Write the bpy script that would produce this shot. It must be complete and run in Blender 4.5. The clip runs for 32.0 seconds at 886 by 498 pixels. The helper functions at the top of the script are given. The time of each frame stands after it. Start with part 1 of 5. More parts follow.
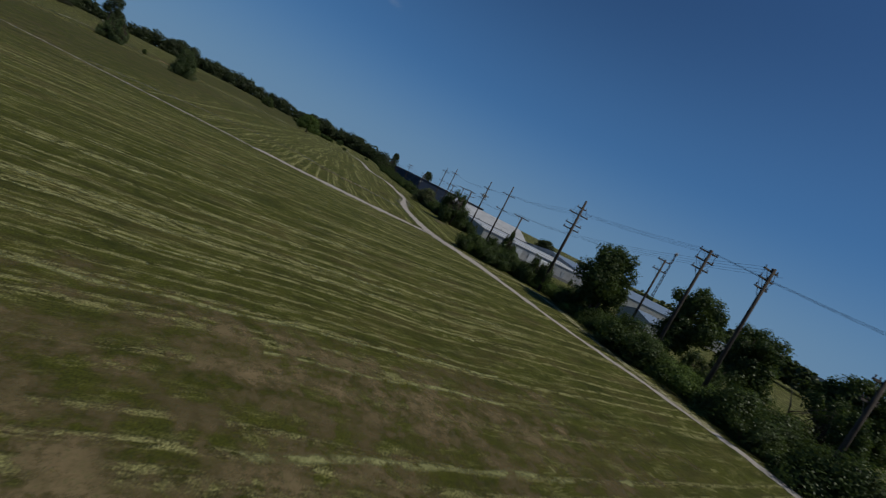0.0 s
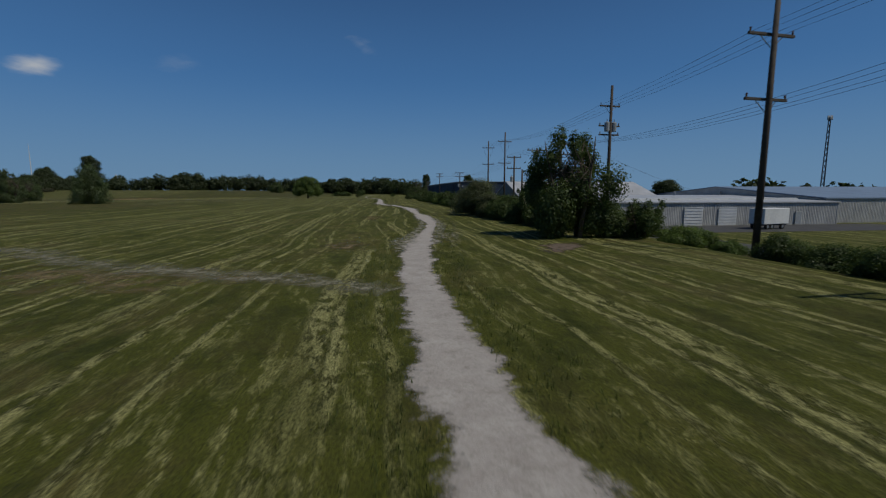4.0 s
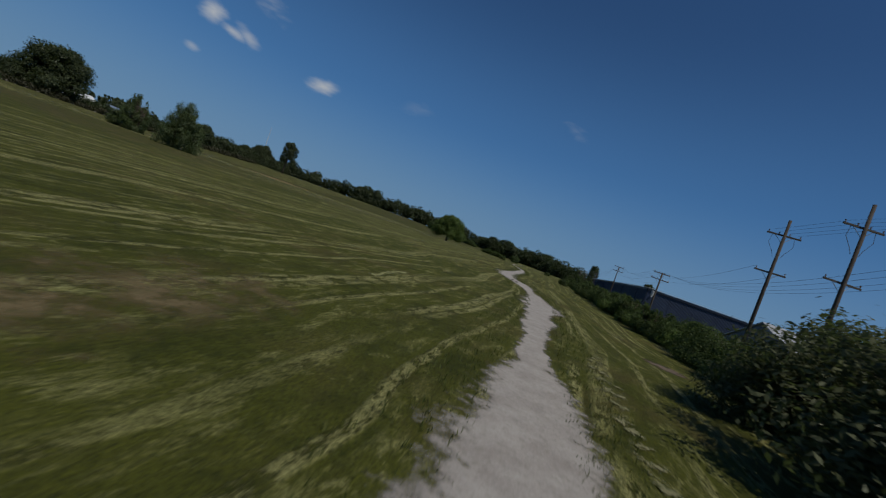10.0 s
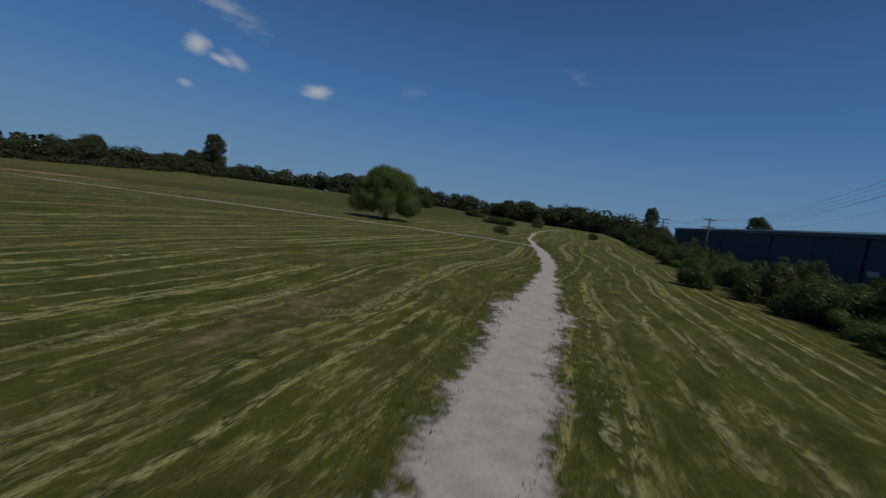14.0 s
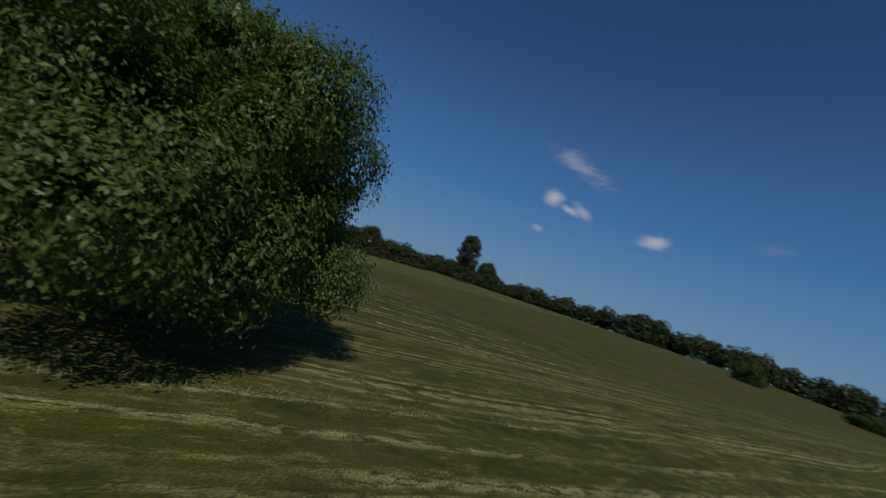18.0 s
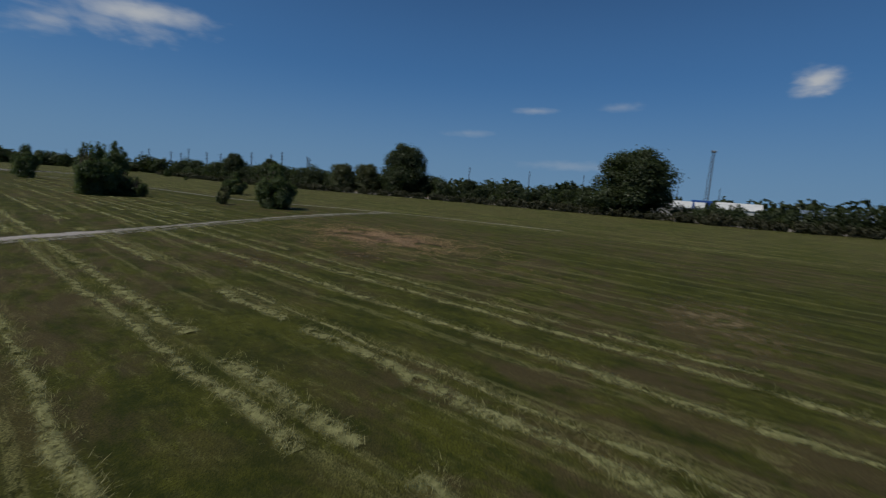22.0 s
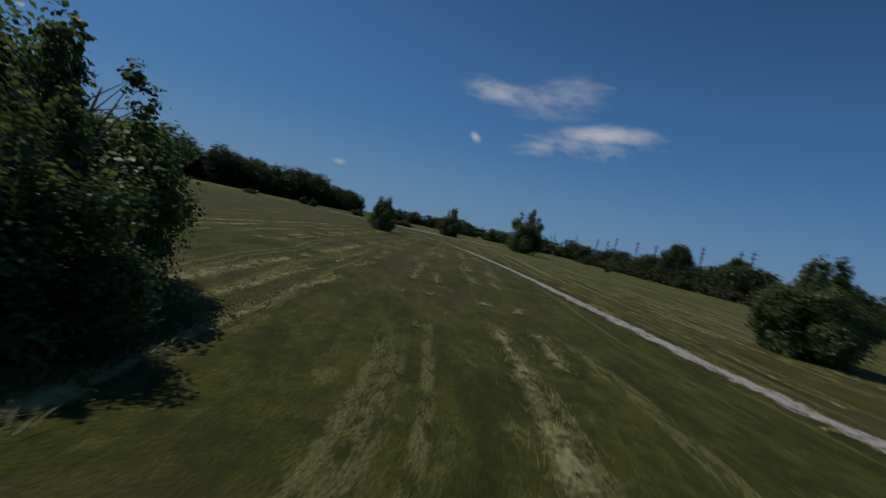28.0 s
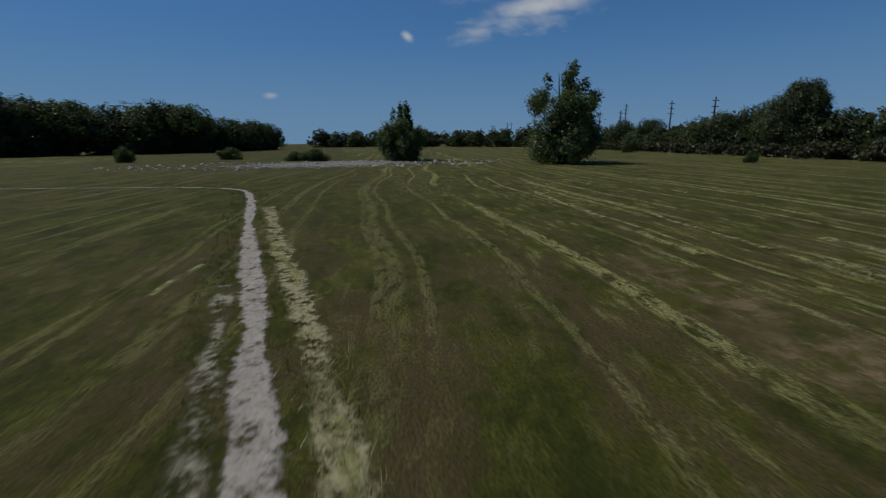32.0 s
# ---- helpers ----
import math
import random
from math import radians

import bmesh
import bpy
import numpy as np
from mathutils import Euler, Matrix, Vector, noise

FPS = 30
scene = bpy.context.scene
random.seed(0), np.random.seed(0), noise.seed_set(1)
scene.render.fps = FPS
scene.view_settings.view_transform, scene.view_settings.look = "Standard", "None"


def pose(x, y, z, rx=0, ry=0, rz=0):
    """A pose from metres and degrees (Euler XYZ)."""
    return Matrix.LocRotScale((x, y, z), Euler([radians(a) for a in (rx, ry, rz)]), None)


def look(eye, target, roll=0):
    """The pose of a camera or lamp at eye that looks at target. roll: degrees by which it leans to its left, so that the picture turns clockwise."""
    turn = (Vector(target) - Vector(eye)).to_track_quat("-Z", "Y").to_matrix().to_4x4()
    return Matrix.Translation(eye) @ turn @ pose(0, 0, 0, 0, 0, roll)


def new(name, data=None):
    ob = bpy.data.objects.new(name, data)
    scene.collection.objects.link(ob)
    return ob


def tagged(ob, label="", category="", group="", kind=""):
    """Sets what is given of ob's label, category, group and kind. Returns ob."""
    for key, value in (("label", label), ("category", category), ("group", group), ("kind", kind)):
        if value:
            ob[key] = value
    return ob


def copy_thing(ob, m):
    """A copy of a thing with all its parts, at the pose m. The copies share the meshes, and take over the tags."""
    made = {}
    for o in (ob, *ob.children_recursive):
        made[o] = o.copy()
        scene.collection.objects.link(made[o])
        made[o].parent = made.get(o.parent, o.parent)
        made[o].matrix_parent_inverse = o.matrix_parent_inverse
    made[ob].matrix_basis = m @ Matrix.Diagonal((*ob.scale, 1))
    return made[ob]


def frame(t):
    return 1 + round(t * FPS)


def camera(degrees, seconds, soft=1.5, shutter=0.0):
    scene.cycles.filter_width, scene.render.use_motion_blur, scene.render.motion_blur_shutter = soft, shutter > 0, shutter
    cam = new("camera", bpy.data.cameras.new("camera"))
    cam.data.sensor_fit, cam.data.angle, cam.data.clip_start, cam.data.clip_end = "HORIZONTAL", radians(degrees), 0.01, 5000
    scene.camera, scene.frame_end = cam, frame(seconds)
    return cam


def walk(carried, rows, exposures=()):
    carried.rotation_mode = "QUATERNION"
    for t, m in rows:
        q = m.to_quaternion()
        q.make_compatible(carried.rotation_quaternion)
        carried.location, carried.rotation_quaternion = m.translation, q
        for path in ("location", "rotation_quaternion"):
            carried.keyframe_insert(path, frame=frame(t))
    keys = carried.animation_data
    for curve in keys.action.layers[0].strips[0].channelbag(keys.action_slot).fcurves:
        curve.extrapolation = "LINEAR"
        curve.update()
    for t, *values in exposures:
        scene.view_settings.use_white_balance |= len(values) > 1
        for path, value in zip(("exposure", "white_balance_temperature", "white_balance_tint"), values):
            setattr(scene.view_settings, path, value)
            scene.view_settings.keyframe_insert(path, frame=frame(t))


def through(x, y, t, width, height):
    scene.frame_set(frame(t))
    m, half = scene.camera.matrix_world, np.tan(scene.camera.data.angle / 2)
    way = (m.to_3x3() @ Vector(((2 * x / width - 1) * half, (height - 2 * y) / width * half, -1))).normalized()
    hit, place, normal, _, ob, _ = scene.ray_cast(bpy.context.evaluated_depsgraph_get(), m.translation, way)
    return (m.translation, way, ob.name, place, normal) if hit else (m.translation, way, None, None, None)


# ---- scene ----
cam = camera(90.36, 32.0, soft=1.2, shutter=0.14)

# seconds, eye, heading (left from +y), pitch and lean in degrees
PATH = [
    (0.0, -5.32, -36.44, 6.52, -16.84, -6.79, 26.84),
    (0.5, -1.15, -31.39, 6.67, -7.07, -8.24, 23.60),
    (1.0, 2.03, -24.83, 6.86, -2.02, -9.04, 18.99),
    (1.5, 4.55, -17.36, 6.70, 1.92, -9.81, 17.80),
    (2.0, 6.16, -8.96, 6.36, 2.46, -9.68, 13.79),
    (2.5, 7.06, 0.53, 5.64, 0.11, -8.17, 10.22),
    (3.0, 7.57, 10.70, 4.98, -3.83, -7.44, 4.78),
    (3.5, 8.11, 20.87, 4.05, -6.51, -7.27, 1.24),
    (4.0, 8.67, 30.74, 3.46, -7.54, -7.45, -0.02),
    (4.5, 9.23, 39.28, 3.16, -7.42, -7.84, 0.23),
    (5.0, 9.79, 45.94, 3.06, -6.65, -8.31, 1.26),
    (5.5, 10.50, 50.92, 3.13, -5.73, -8.73, 2.27),
    (6.0, 11.00, 54.00, 3.19, -5.21, -8.91, 2.57),
    (6.5, 11.26, 56.54, 3.04, -4.52, -8.90, 3.10),
    (7.0, 11.57, 58.83, 2.93, -3.69, -8.77, 3.83),
    (7.5, 11.82, 61.09, 2.81, -2.52, -8.37, 4.92),
    (8.0, 11.97, 63.51, 2.70, -0.58, -7.48, 6.83),
    (8.5, 12.52, 66.13, 2.66, 1.79, -6.15, 9.44),
    (9.0, 13.06, 69.83, 2.53, 5.68, -3.97, 13.55),
    (9.5, 13.30, 75.76, 2.47, 11.70, -1.50, 19.49),
    (10.0, 13.23, 84.24, 2.67, 13.33, -1.94, 19.93),
    (10.5, 12.47, 95.66, 2.97, 10.57, -1.94, 15.21),
    (11.0, 11.28, 108.94, 3.05, 5.85, -1.41, 8.07),
    (11.5, 10.27, 121.95, 3.19, 1.56, -1.31, 1.72),
    (12.0, 9.41, 133.89, 3.53, 0.18, -4.04, 0.04),
    (12.5, 8.88, 145.95, 4.11, 0.30, -6.82, 0.10),
    (13.0, 8.11, 157.50, 4.30, 0.07, -8.22, 0.08),
    (13.5, 7.84, 170.13, 4.07, 5.08, -6.88, 2.41),
    (14.0, 8.37, 182.68, 4.23, 16.24, -5.40, 7.62),
    (14.5, 7.71, 195.13, 4.01, 28.53, -5.92, 13.41),
    (15.0, 5.78, 207.53, 3.79, 33.72, -6.41, 14.01),
    (15.5, 3.03, 219.55, 3.65, 33.25, -6.60, 10.93),
    (16.0, -0.19, 230.95, 3.62, 28.52, -6.24, 5.67),
    (16.5, -3.60, 241.56, 3.73, 20.99, -5.04, -0.23),
    (17.0, -7.01, 251.24, 3.98, 12.07, -2.74, -5.29),
    (17.5, -10.05, 261.08, 4.12, 31.51, 5.48, 10.19),
    (18.0, -13.31, 270.45, 4.42, 58.57, 3.16, 18.69),
    (18.5, -17.51, 280.23, 4.83, 84.59, -1.91, 21.15),
    (19.0, -23.30, 287.06, 6.14, 106.46, -7.01, 23.17),
    (19.5, -29.58, 291.05, 7.26, 123.85, -11.49, 24.58),
    (20.0, -35.65, 292.45, 7.93, 130.72, -13.68, 19.03),
    (20.5, -41.99, 291.36, 7.76, 124.85, -12.33, 12.88),
    (21.0, -48.58, 288.79, 7.23, 109.08, -9.33, 4.89),
    (21.5, -55.76, 285.89, 6.84, 103.92, -10.30, -0.62),
    (22.0, -63.22, 283.44, 6.39, 120.14, -8.00, 4.15),
    (22.5, -70.91, 280.58, 6.00, 136.90, -6.84, 10.82),
    (23.0, -78.04, 276.42, 5.91, 149.51, -8.56, 15.33),
    (23.5, -84.17, 270.49, 5.73, 161.71, -11.22, 18.55),
    (24.0, -88.61, 263.48, 5.24, 168.01, -10.63, 17.84),
    (24.5, -91.20, 255.43, 4.61, 160.95, -8.09, 10.09),
    (25.0, -93.43, 246.52, 4.66, 150.79, -6.47, 2.09),
    (25.5, -95.81, 237.12, 4.74, 153.16, -5.25, 6.67),
    (26.0, -98.33, 227.62, 4.34, 146.47, -6.08, 2.90),
    (26.5, -101.26, 218.11, 3.73, 137.82, -7.61, -3.82),
    (27.0, -104.84, 208.68, 3.15, 134.32, -8.47, -8.09),
    (27.5, -109.34, 199.50, 2.84, 143.05, -7.28, -4.51),
    (28.0, -114.97, 190.82, 3.07, 171.13, -2.69, 12.34),
    (28.5, -119.22, 181.53, 3.74, 189.60, -7.15, 21.52),
    (29.0, -121.47, 171.54, 4.53, 180.75, -13.05, 14.47),
    (29.5, -122.90, 160.40, 4.81, 165.73, -16.71, 2.69),
    (30.0, -124.33, 148.68, 4.25, 159.98, -15.05, -1.98),
    (30.5, -126.19, 137.38, 3.95, 167.89, -9.92, 3.27),
    (31.0, -127.94, 125.92, 3.98, 176.34, -7.08, 8.55),
    (31.5, -128.97, 113.53, 4.33, 174.91, -9.33, 6.74),
    (32.0, -129.74, 102.21, 3.92, 166.05, -13.66, -0.50),
]


def heading_pose(x, y, z, yaw, pitch, lean):
    h, e = radians(yaw), radians(pitch)
    way = Vector((-math.sin(h) * math.cos(e), math.cos(h) * math.cos(e), math.sin(e)))
    return look((x, y, z), Vector((x, y, z)) + way, lean)

EXPO = -0.4
SKY_STRENGTH, SKY_TINT, CLOUD_COL = 0.056, (0.55, 0.90, 1.22), (9.0, 9.6, 10.4)
MID_SKY, MID_COL = 0.75, (1.2, 3.6, 8.1)
HAZE, HAZE_COL = 0.85, (3.2, 5.7, 8.8)
SUN_POWER = 3.4
TURF_DARK, TURF_LIGHT, TURF_BROWN, TURF_YELLOW = (0.033, 0.04, 0.004), (0.093, 0.095, 0.012), (0.142, 0.102, 0.042), (0.165, 0.142, 0.036)
TURF_LUSH = (0.095, 0.103, 0.014)
BROWN_WEST = (0.098, 0.072, 0.033)
STRAW_DARK, STRAW_LIGHT = (0.19, 0.185, 0.062), (0.45, 0.43, 0.175)

walk(cam, [(t, heading_pose(*row)) for t, *row in PATH], [(0, EXPO), (32, EXPO)])

# ---- sky, clouds and sun ----
SUN_AZ, SUN_EL = (0.82, -0.57), 55.0
world = bpy.data.worlds.new("summer_sky")
scene.world = world
world.use_nodes = True


class Nodes:
    """Short ways to wire a node tree."""

    def __init__(self, tree):
        self.t = tree
        self.n, self.l = tree.nodes, tree.links

    def put(self, socket, value):
        if hasattr(value, "is_output"):
            self.l.new(value, socket)
        elif isinstance(value, (tuple, list)) and len(value) == 3 and socket.type == "RGBA":
            socket.default_value = (*value, 1)
        else:
            socket.default_value = value

    def math(self, op, a, b=0.0, c=0.0, clamp=False):
        n = self.n.new("ShaderNodeMath")
        n.operation, n.use_clamp = op, clamp
        for s, v in zip(n.inputs, (a, b, c)):
            self.put(s, v)
        return n.outputs[0]

    def dot(self, a, b):
        n = self.n.new("ShaderNodeVectorMath")
        n.operation = "DOT_PRODUCT"
        self.put(n.inputs[0], a), self.put(n.inputs[1], b)
        return n.outputs["Value"]

    def noise(self, vec, scale, detail=3.0, rough=0.55, dist=0.0):
        n = self.n.new("ShaderNodeTexNoise")
        self.put(n.inputs["Vector"], vec)
        for k, v in (("Scale", scale), ("Detail", detail), ("Roughness", rough), ("Distortion", dist)):
            self.put(n.inputs[k], v)
        return n.outputs["Fac"]

    def ramp(self, x, lo, hi, a=0.0, b=1.0, smooth=True):
        n = self.n.new("ShaderNodeMapRange")
        n.interpolation_type = "SMOOTHSTEP" if smooth else "LINEAR"
        for k, v in zip((0, 1, 2, 3, 4), (x, lo, hi, a, b)):
            self.put(n.inputs[k], v)
        return n.outputs[0]

    def mix(self, f, a, b, mode="MIX"):
        n = self.n.new("ShaderNodeMix")
        n.data_type, n.blend_type = "RGBA", mode
        self.put(n.inputs[0], f), self.put(n.inputs[6], a), self.put(n.inputs[7], b)
        return n.outputs[2]

    def xyz(self, x, y, z=0.0):
        n = self.n.new("ShaderNodeCombineXYZ")
        for s, v in zip(n.inputs, (x, y, z)):
            self.put(s, v)
        return n.outputs[0]

    def split(self, v):
        n = self.n.new("ShaderNodeSeparateXYZ")
        self.put(n.inputs[0], v)
        return n.outputs

    def bump(self, height, strength, distance):
        n = self.n.new("ShaderNodeBump")
        self.put(n.inputs["Height"], height), self.put(n.inputs["Strength"], strength), self.put(n.inputs["Distance"], distance)
        return n.outputs[0]


W = Nodes(world.node_tree)
sky = W.n.new("ShaderNodeTexSky")
sky.sky_type, sky.sun_disc = "NISHITA", False
sky.sun_elevation, sky.sun_rotation = radians(SUN_EL), math.atan2(SUN_AZ[0], SUN_AZ[1])
sky.air_density, sky.dust_density, sky.ozone_density, sky.altitude = 1.0, 0.15, 3.0, 200
direction = W.n.new("ShaderNodeTexCoord").outputs["Generated"]
colour = W.mix(1.0, sky.outputs[0], SKY_TINT, "MULTIPLY")
height = W.split(direction)[2]
colour = W.mix(W.ramp(height, 0.08, 0.52, MID_SKY, 0.0), colour, MID_COL)
colour = W.mix(W.ramp(height, -0.03, 0.25, HAZE, 0.0), colour, HAZE_COL)
# fair-weather clouds: heading, height, half width, half height (degrees), lean, how thick, how torn
CLOUDS = (
    (34.2, 11.5, 2.2, 0.95, 6, 1.0, 0.4), (47.0, 13.6, 1.5, 1.2, 0, 1.0, 0.4), (44.9, 12.8, 1.8, 0.55, -12, 0.8, 0.5), (43.2, 13.0, 1.6, 0.7, -30, 0.6, 0.6), (47.9, 9.6, 1.0, 0.5, -8, 0.5, 0.5),
    (44.5, 18.0, 4.6, 1.3, -20, 0.4, 0.8), (82.0, 12.6, 2.1, 1.6, 10, 1.15, 0.5), (109.9, 10.0, 3.0, 0.5, 2, 0.4, 0.5),
    (99.8, 10.6, 2.6, 0.6, 4, 0.3, 0.6), (118.0, 6.9, 3.2, 0.5, 2, 0.3, 0.6), (170.1, 12.1, 0.95, 0.6, -30, 0.95, 0.3),
    (-173.8, 5.4, 0.9, 0.4, 0, 0.6, 0.4), (154.4, 14.9, 6.6, 1.35, 5, 1.0, 0.3), (161.5, 12.6, 4.2, 1.3, 10, 0.5, 0.7), (168.3, 17.8, 4.6, 1.7, -2, 0.72, 0.5),
    (159.5, 19.0, 5.2, 2.2, 6, 0.36, 0.7), (164.0, 18.0, 7.5, 1.7, 2, 0.5, 0.75), (157.0, 13.6, 8.0, 1.6, 6, 0.45, 0.8), (161.5, 16.4, 5.0, 1.2, 4, 0.3, 0.8), (104.5, 3.6, 9.0, 0.7, 0, 0.25, 0.6),
    (22.0, 13.5, 2.5, 0.8, 10, 0.12, 0.9), (2.5, 17.3, 1.6, 0.7, -20, 0.14, 0.9),
)
cover = 0.0
cx, cy, cz = W.split(direction)
drawn = W.xyz(cx, cy, W.math("MULTIPLY", cz, 2.6))
ragged = W.noise(drawn, 34.0, 5.0, 0.55, 0.3)
wisps = W.noise(drawn, 11.0, 3.0, 0.55, 0.6)
for az, el, half_w, half_h, lean, thick, torn in CLOUDS:
    a, e, l = radians(az), radians(el), radians(lean)
    d = Vector((-math.sin(a) * math.cos(e), math.cos(a) * math.cos(e), math.sin(e)))
    right = d.cross(Vector((0, 0, 1))).normalized()
    up = right.cross(d)
    u = (right * math.cos(l) + up * math.sin(l)) / math.radians(half_w)
    v = (up * math.cos(l) - right * math.sin(l)) / math.radians(half_h)
    x, y = W.dot(direction, tuple(u)), W.dot(direction, tuple(v))
    r = W.math("SQRT", W.math("ADD", W.math("MULTIPLY", x, x), W.math("MULTIPLY", y, y)))
    r = W.math("ADD", r, W.math("MULTIPLY", W.math("SUBTRACT", ragged, 0.5), 1.7 * torn))
    r = W.math("ADD", r, W.math("MULTIPLY", W.math("SUBTRACT", wisps, 0.5), 2.4 * torn))
    m = W.math("MULTIPLY", W.ramp(r, 1.15, 0.1 - 0.5 * torn), thick)
    front = W.ramp(W.dot(direction, tuple(d)), 0.85, 0.9)
    cover = W.math("MAXIMUM", cover, W.math("MULTIPLY", m, front))
colour = W.mix(W.math("MINIMUM", cover, 1.0), colour, CLOUD_COL)
W.put(W.n["Background"].inputs[0], colour)
W.n["Background"].inputs[1].default_value = SKY_STRENGTH

sun = new("sun", bpy.data.lights.new("sun", "SUN"))
sun.data.energy, sun.data.angle, sun.data.color = SUN_POWER, radians(0.5), (1.0, 0.95, 0.84)
flat = math.cos(radians(SUN_EL))
sun.matrix_world = look((SUN_AZ[0] * flat * 300, SUN_AZ[1] * flat * 300, 300 * math.sin(radians(SUN_EL))), (0, 0, 0))


# ---- materials ----
def material(name):
    m = bpy.data.materials.new(name)
    m.use_nodes = True
    return m, Nodes(m.node_tree), m.node_tree.nodes["Principled BSDF"]


def finish(N, bsdf, colour, rough=0.85, normal=None, metal=0.0, spec=0.3):
    N.put(bsdf.inputs["Base Color"], colour)
    N.put(bsdf.inputs["Roughness"], rough)
    N.put(bsdf.inputs["Metallic"], metal)
    N.put(bsdf.inputs["Specular IOR Level"], spec)
    if normal is not None:
        N.put(bsdf.inputs["Normal"], normal)


def plain(name, colour, rough=0.6, metal=0.0, var=0.25, scale=3.0, bump=0.0):
    m, N, b = material(name)
    pos = N.n.new("ShaderNodeNewGeometry").outputs["Position"]
    n1, n2 = N.noise(pos, scale, 4), N.noise(pos, scale * 9, 3)
    f = N.math("ADD", N.math("MULTIPLY", n1, 0.6), N.math("MULTIPLY", n2, 0.4))
    dark, light = tuple(c * (1 - var) for c in colour), tuple(min(1, c * (1 + var)) for c in colour)
    finish(N, b, N.mix(N.ramp(f, 0.3, 0.7), dark, light), rough, N.bump(n2, bump, 0.02) if bump else None, metal)
    return m


def turf(N):
    """Mown meadow: green and brown ground, pale rows of cut grass. Colour and height."""
    pos = N.n.new("ShaderNodeNewGeometry").outputs["Position"]
    x, y, _ = N.split(pos)
    warp = N.math("MULTIPLY", N.math("SUBTRACT", N.noise(pos, 0.018, 2), 0.5), 9.0)
    wander = N.math("MULTIPLY", N.math("SUBTRACT", N.noise(pos, 0.12, 2), 0.5), 0.9)
    slant = N.math("MULTIPLY", N.ramp(x, -30.0, -42.0), -0.158)
    s_north = N.math("ADD", x, N.math("MULTIPLY", slant, N.math("SUBTRACT", y, 230.0)))
    s_south = N.math("SUBTRACT", y, N.math("MULTIPLY", x, 0.268))
    l_south = N.math("ADD", x, N.math("MULTIPLY", y, 0.268))
    south = N.ramp(N.math("ADD", y, N.math("MULTIPLY", x, 0.1)), 29.0, 25.5)
    south = N.math("MULTIPLY", south, N.ramp(x, -80.0, -60.0))
    s = N.math("ADD", N.math("MULTIPLY", s_north, N.math("SUBTRACT", 1.0, south)), N.math("MULTIPLY", s_south, south))
    along = N.math("ADD", N.math("MULTIPLY", y, N.math("SUBTRACT", 1.0, south)), N.math("MULTIPLY", l_south, south))
    s = N.math("ADD", N.math("ADD", s, warp), wander)
    lines = []
    for pitch, shift, half in ((2.7, 0.0, 0.16), (6.1, 40.0, 0.3), (1.9, 90.0, 0.13)):
        cell = N.n.new("ShaderNodeTexVoronoi")
        cell.voronoi_dimensions = "1D"
        N.put(cell.inputs["W"], N.math("ADD", N.math("DIVIDE", s, pitch), shift))
        N.put(cell.inputs["Scale"], 1.0)
        lines.append(N.ramp(N.math("MULTIPLY", cell.outputs["Distance"], pitch), half * 1.35, half * 0.55))
    ridge, ridge2, ridge3 = lines
    ridge = N.math("MAXIMUM", ridge, N.math("MULTIPLY", ridge3, N.ramp(x, -40.0, -15.0, 0.0, 0.85)))
    torn = N.noise(N.xyz(N.math("MULTIPLY", s, 3.4), N.math("MULTIPLY", along, 1.1), 3.0), 1.0, 7.0, 0.78)
    broken = N.ramp(N.noise(N.xyz(N.math("MULTIPLY", s, 0.3), N.math("MULTIPLY", along, 0.05), 11.0), 1.0, 3.0, 0.6), 0.38, 0.52)
    rows = N.math("MULTIPLY", N.math("MAXIMUM", ridge, ridge2), N.math("MULTIPLY", N.ramp(torn, 0.43, 0.51), N.math("MULTIPLY", broken, N.math("MAXIMUM", N.ramp(x, -45.0, -34.0, 0.35, 1.0), N.ramp(x, -133.0, -138.0)))))
    big = N.noise(pos, 0.045, 4.0, 0.6)
    mid = N.noise(N.xyz(N.math("MULTIPLY", s, 0.55), N.math("MULTIPLY", along, 0.26)), 1.0, 6.0, 0.68)
    fine = N.noise(pos, 2.4, 7.0, 0.75)
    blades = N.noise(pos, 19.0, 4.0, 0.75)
    mottle = N.noise(N.xyz(N.math("MULTIPLY", s, 0.7), N.math("MULTIPLY", along, 0.26), 5.0), 1.0, 6.0, 0.68)
    green = N.mix(N.ramp(N.math("ADD", N.math("MULTIPLY", fine, 0.45), N.math("MULTIPLY", mottle, 0.55)), 0.4, 0.6), TURF_DARK, TURF_LIGHT)
    dry = N.math("MULTIPLY", N.ramp(x, -60.0, -20.0, 0.92, 0.4), N.math("MULTIPLY", N.ramp(mid, 0.43, 0.58), N.ramp(big, 0.38, 0.56)))
    col = N.mix(dry, green, N.mix(N.ramp(x, -60.0, -20.0), BROWN_WEST, TURF_BROWN))
    col = N.mix(N.math("MULTIPLY", N.ramp(big, 0.52, 0.7), N.math("MULTIPLY", N.ramp(mottle, 0.42, 0.6, 0.0, 0.6), N.math("MAXIMUM", N.ramp(x, -60.0, -20.0, 0.35, 1.0), N.ramp(x, -132.0, -138.0)))), col, TURF_YELLOW)
    lush = N.math("MULTIPLY", N.math("MAXIMUM", N.ramp(x, -60.0, -20.0), N.ramp(x, -131.0, -139.0, 0.0, 0.5)), N.ramp(N.math("ADD", N.math("MULTIPLY", mottle, 0.6), N.math("MULTIPLY", fine, 0.4)), 0.36, 0.6, 0.15, 0.7))
    col = N.mix(lush, col, N.mix(N.math("MULTIPLY", N.ramp(mid, 0.48, 0.64), N.ramp(big, 0.42, 0.6, 0.05, 0.6)), TURF_LUSH, TURF_BROWN))
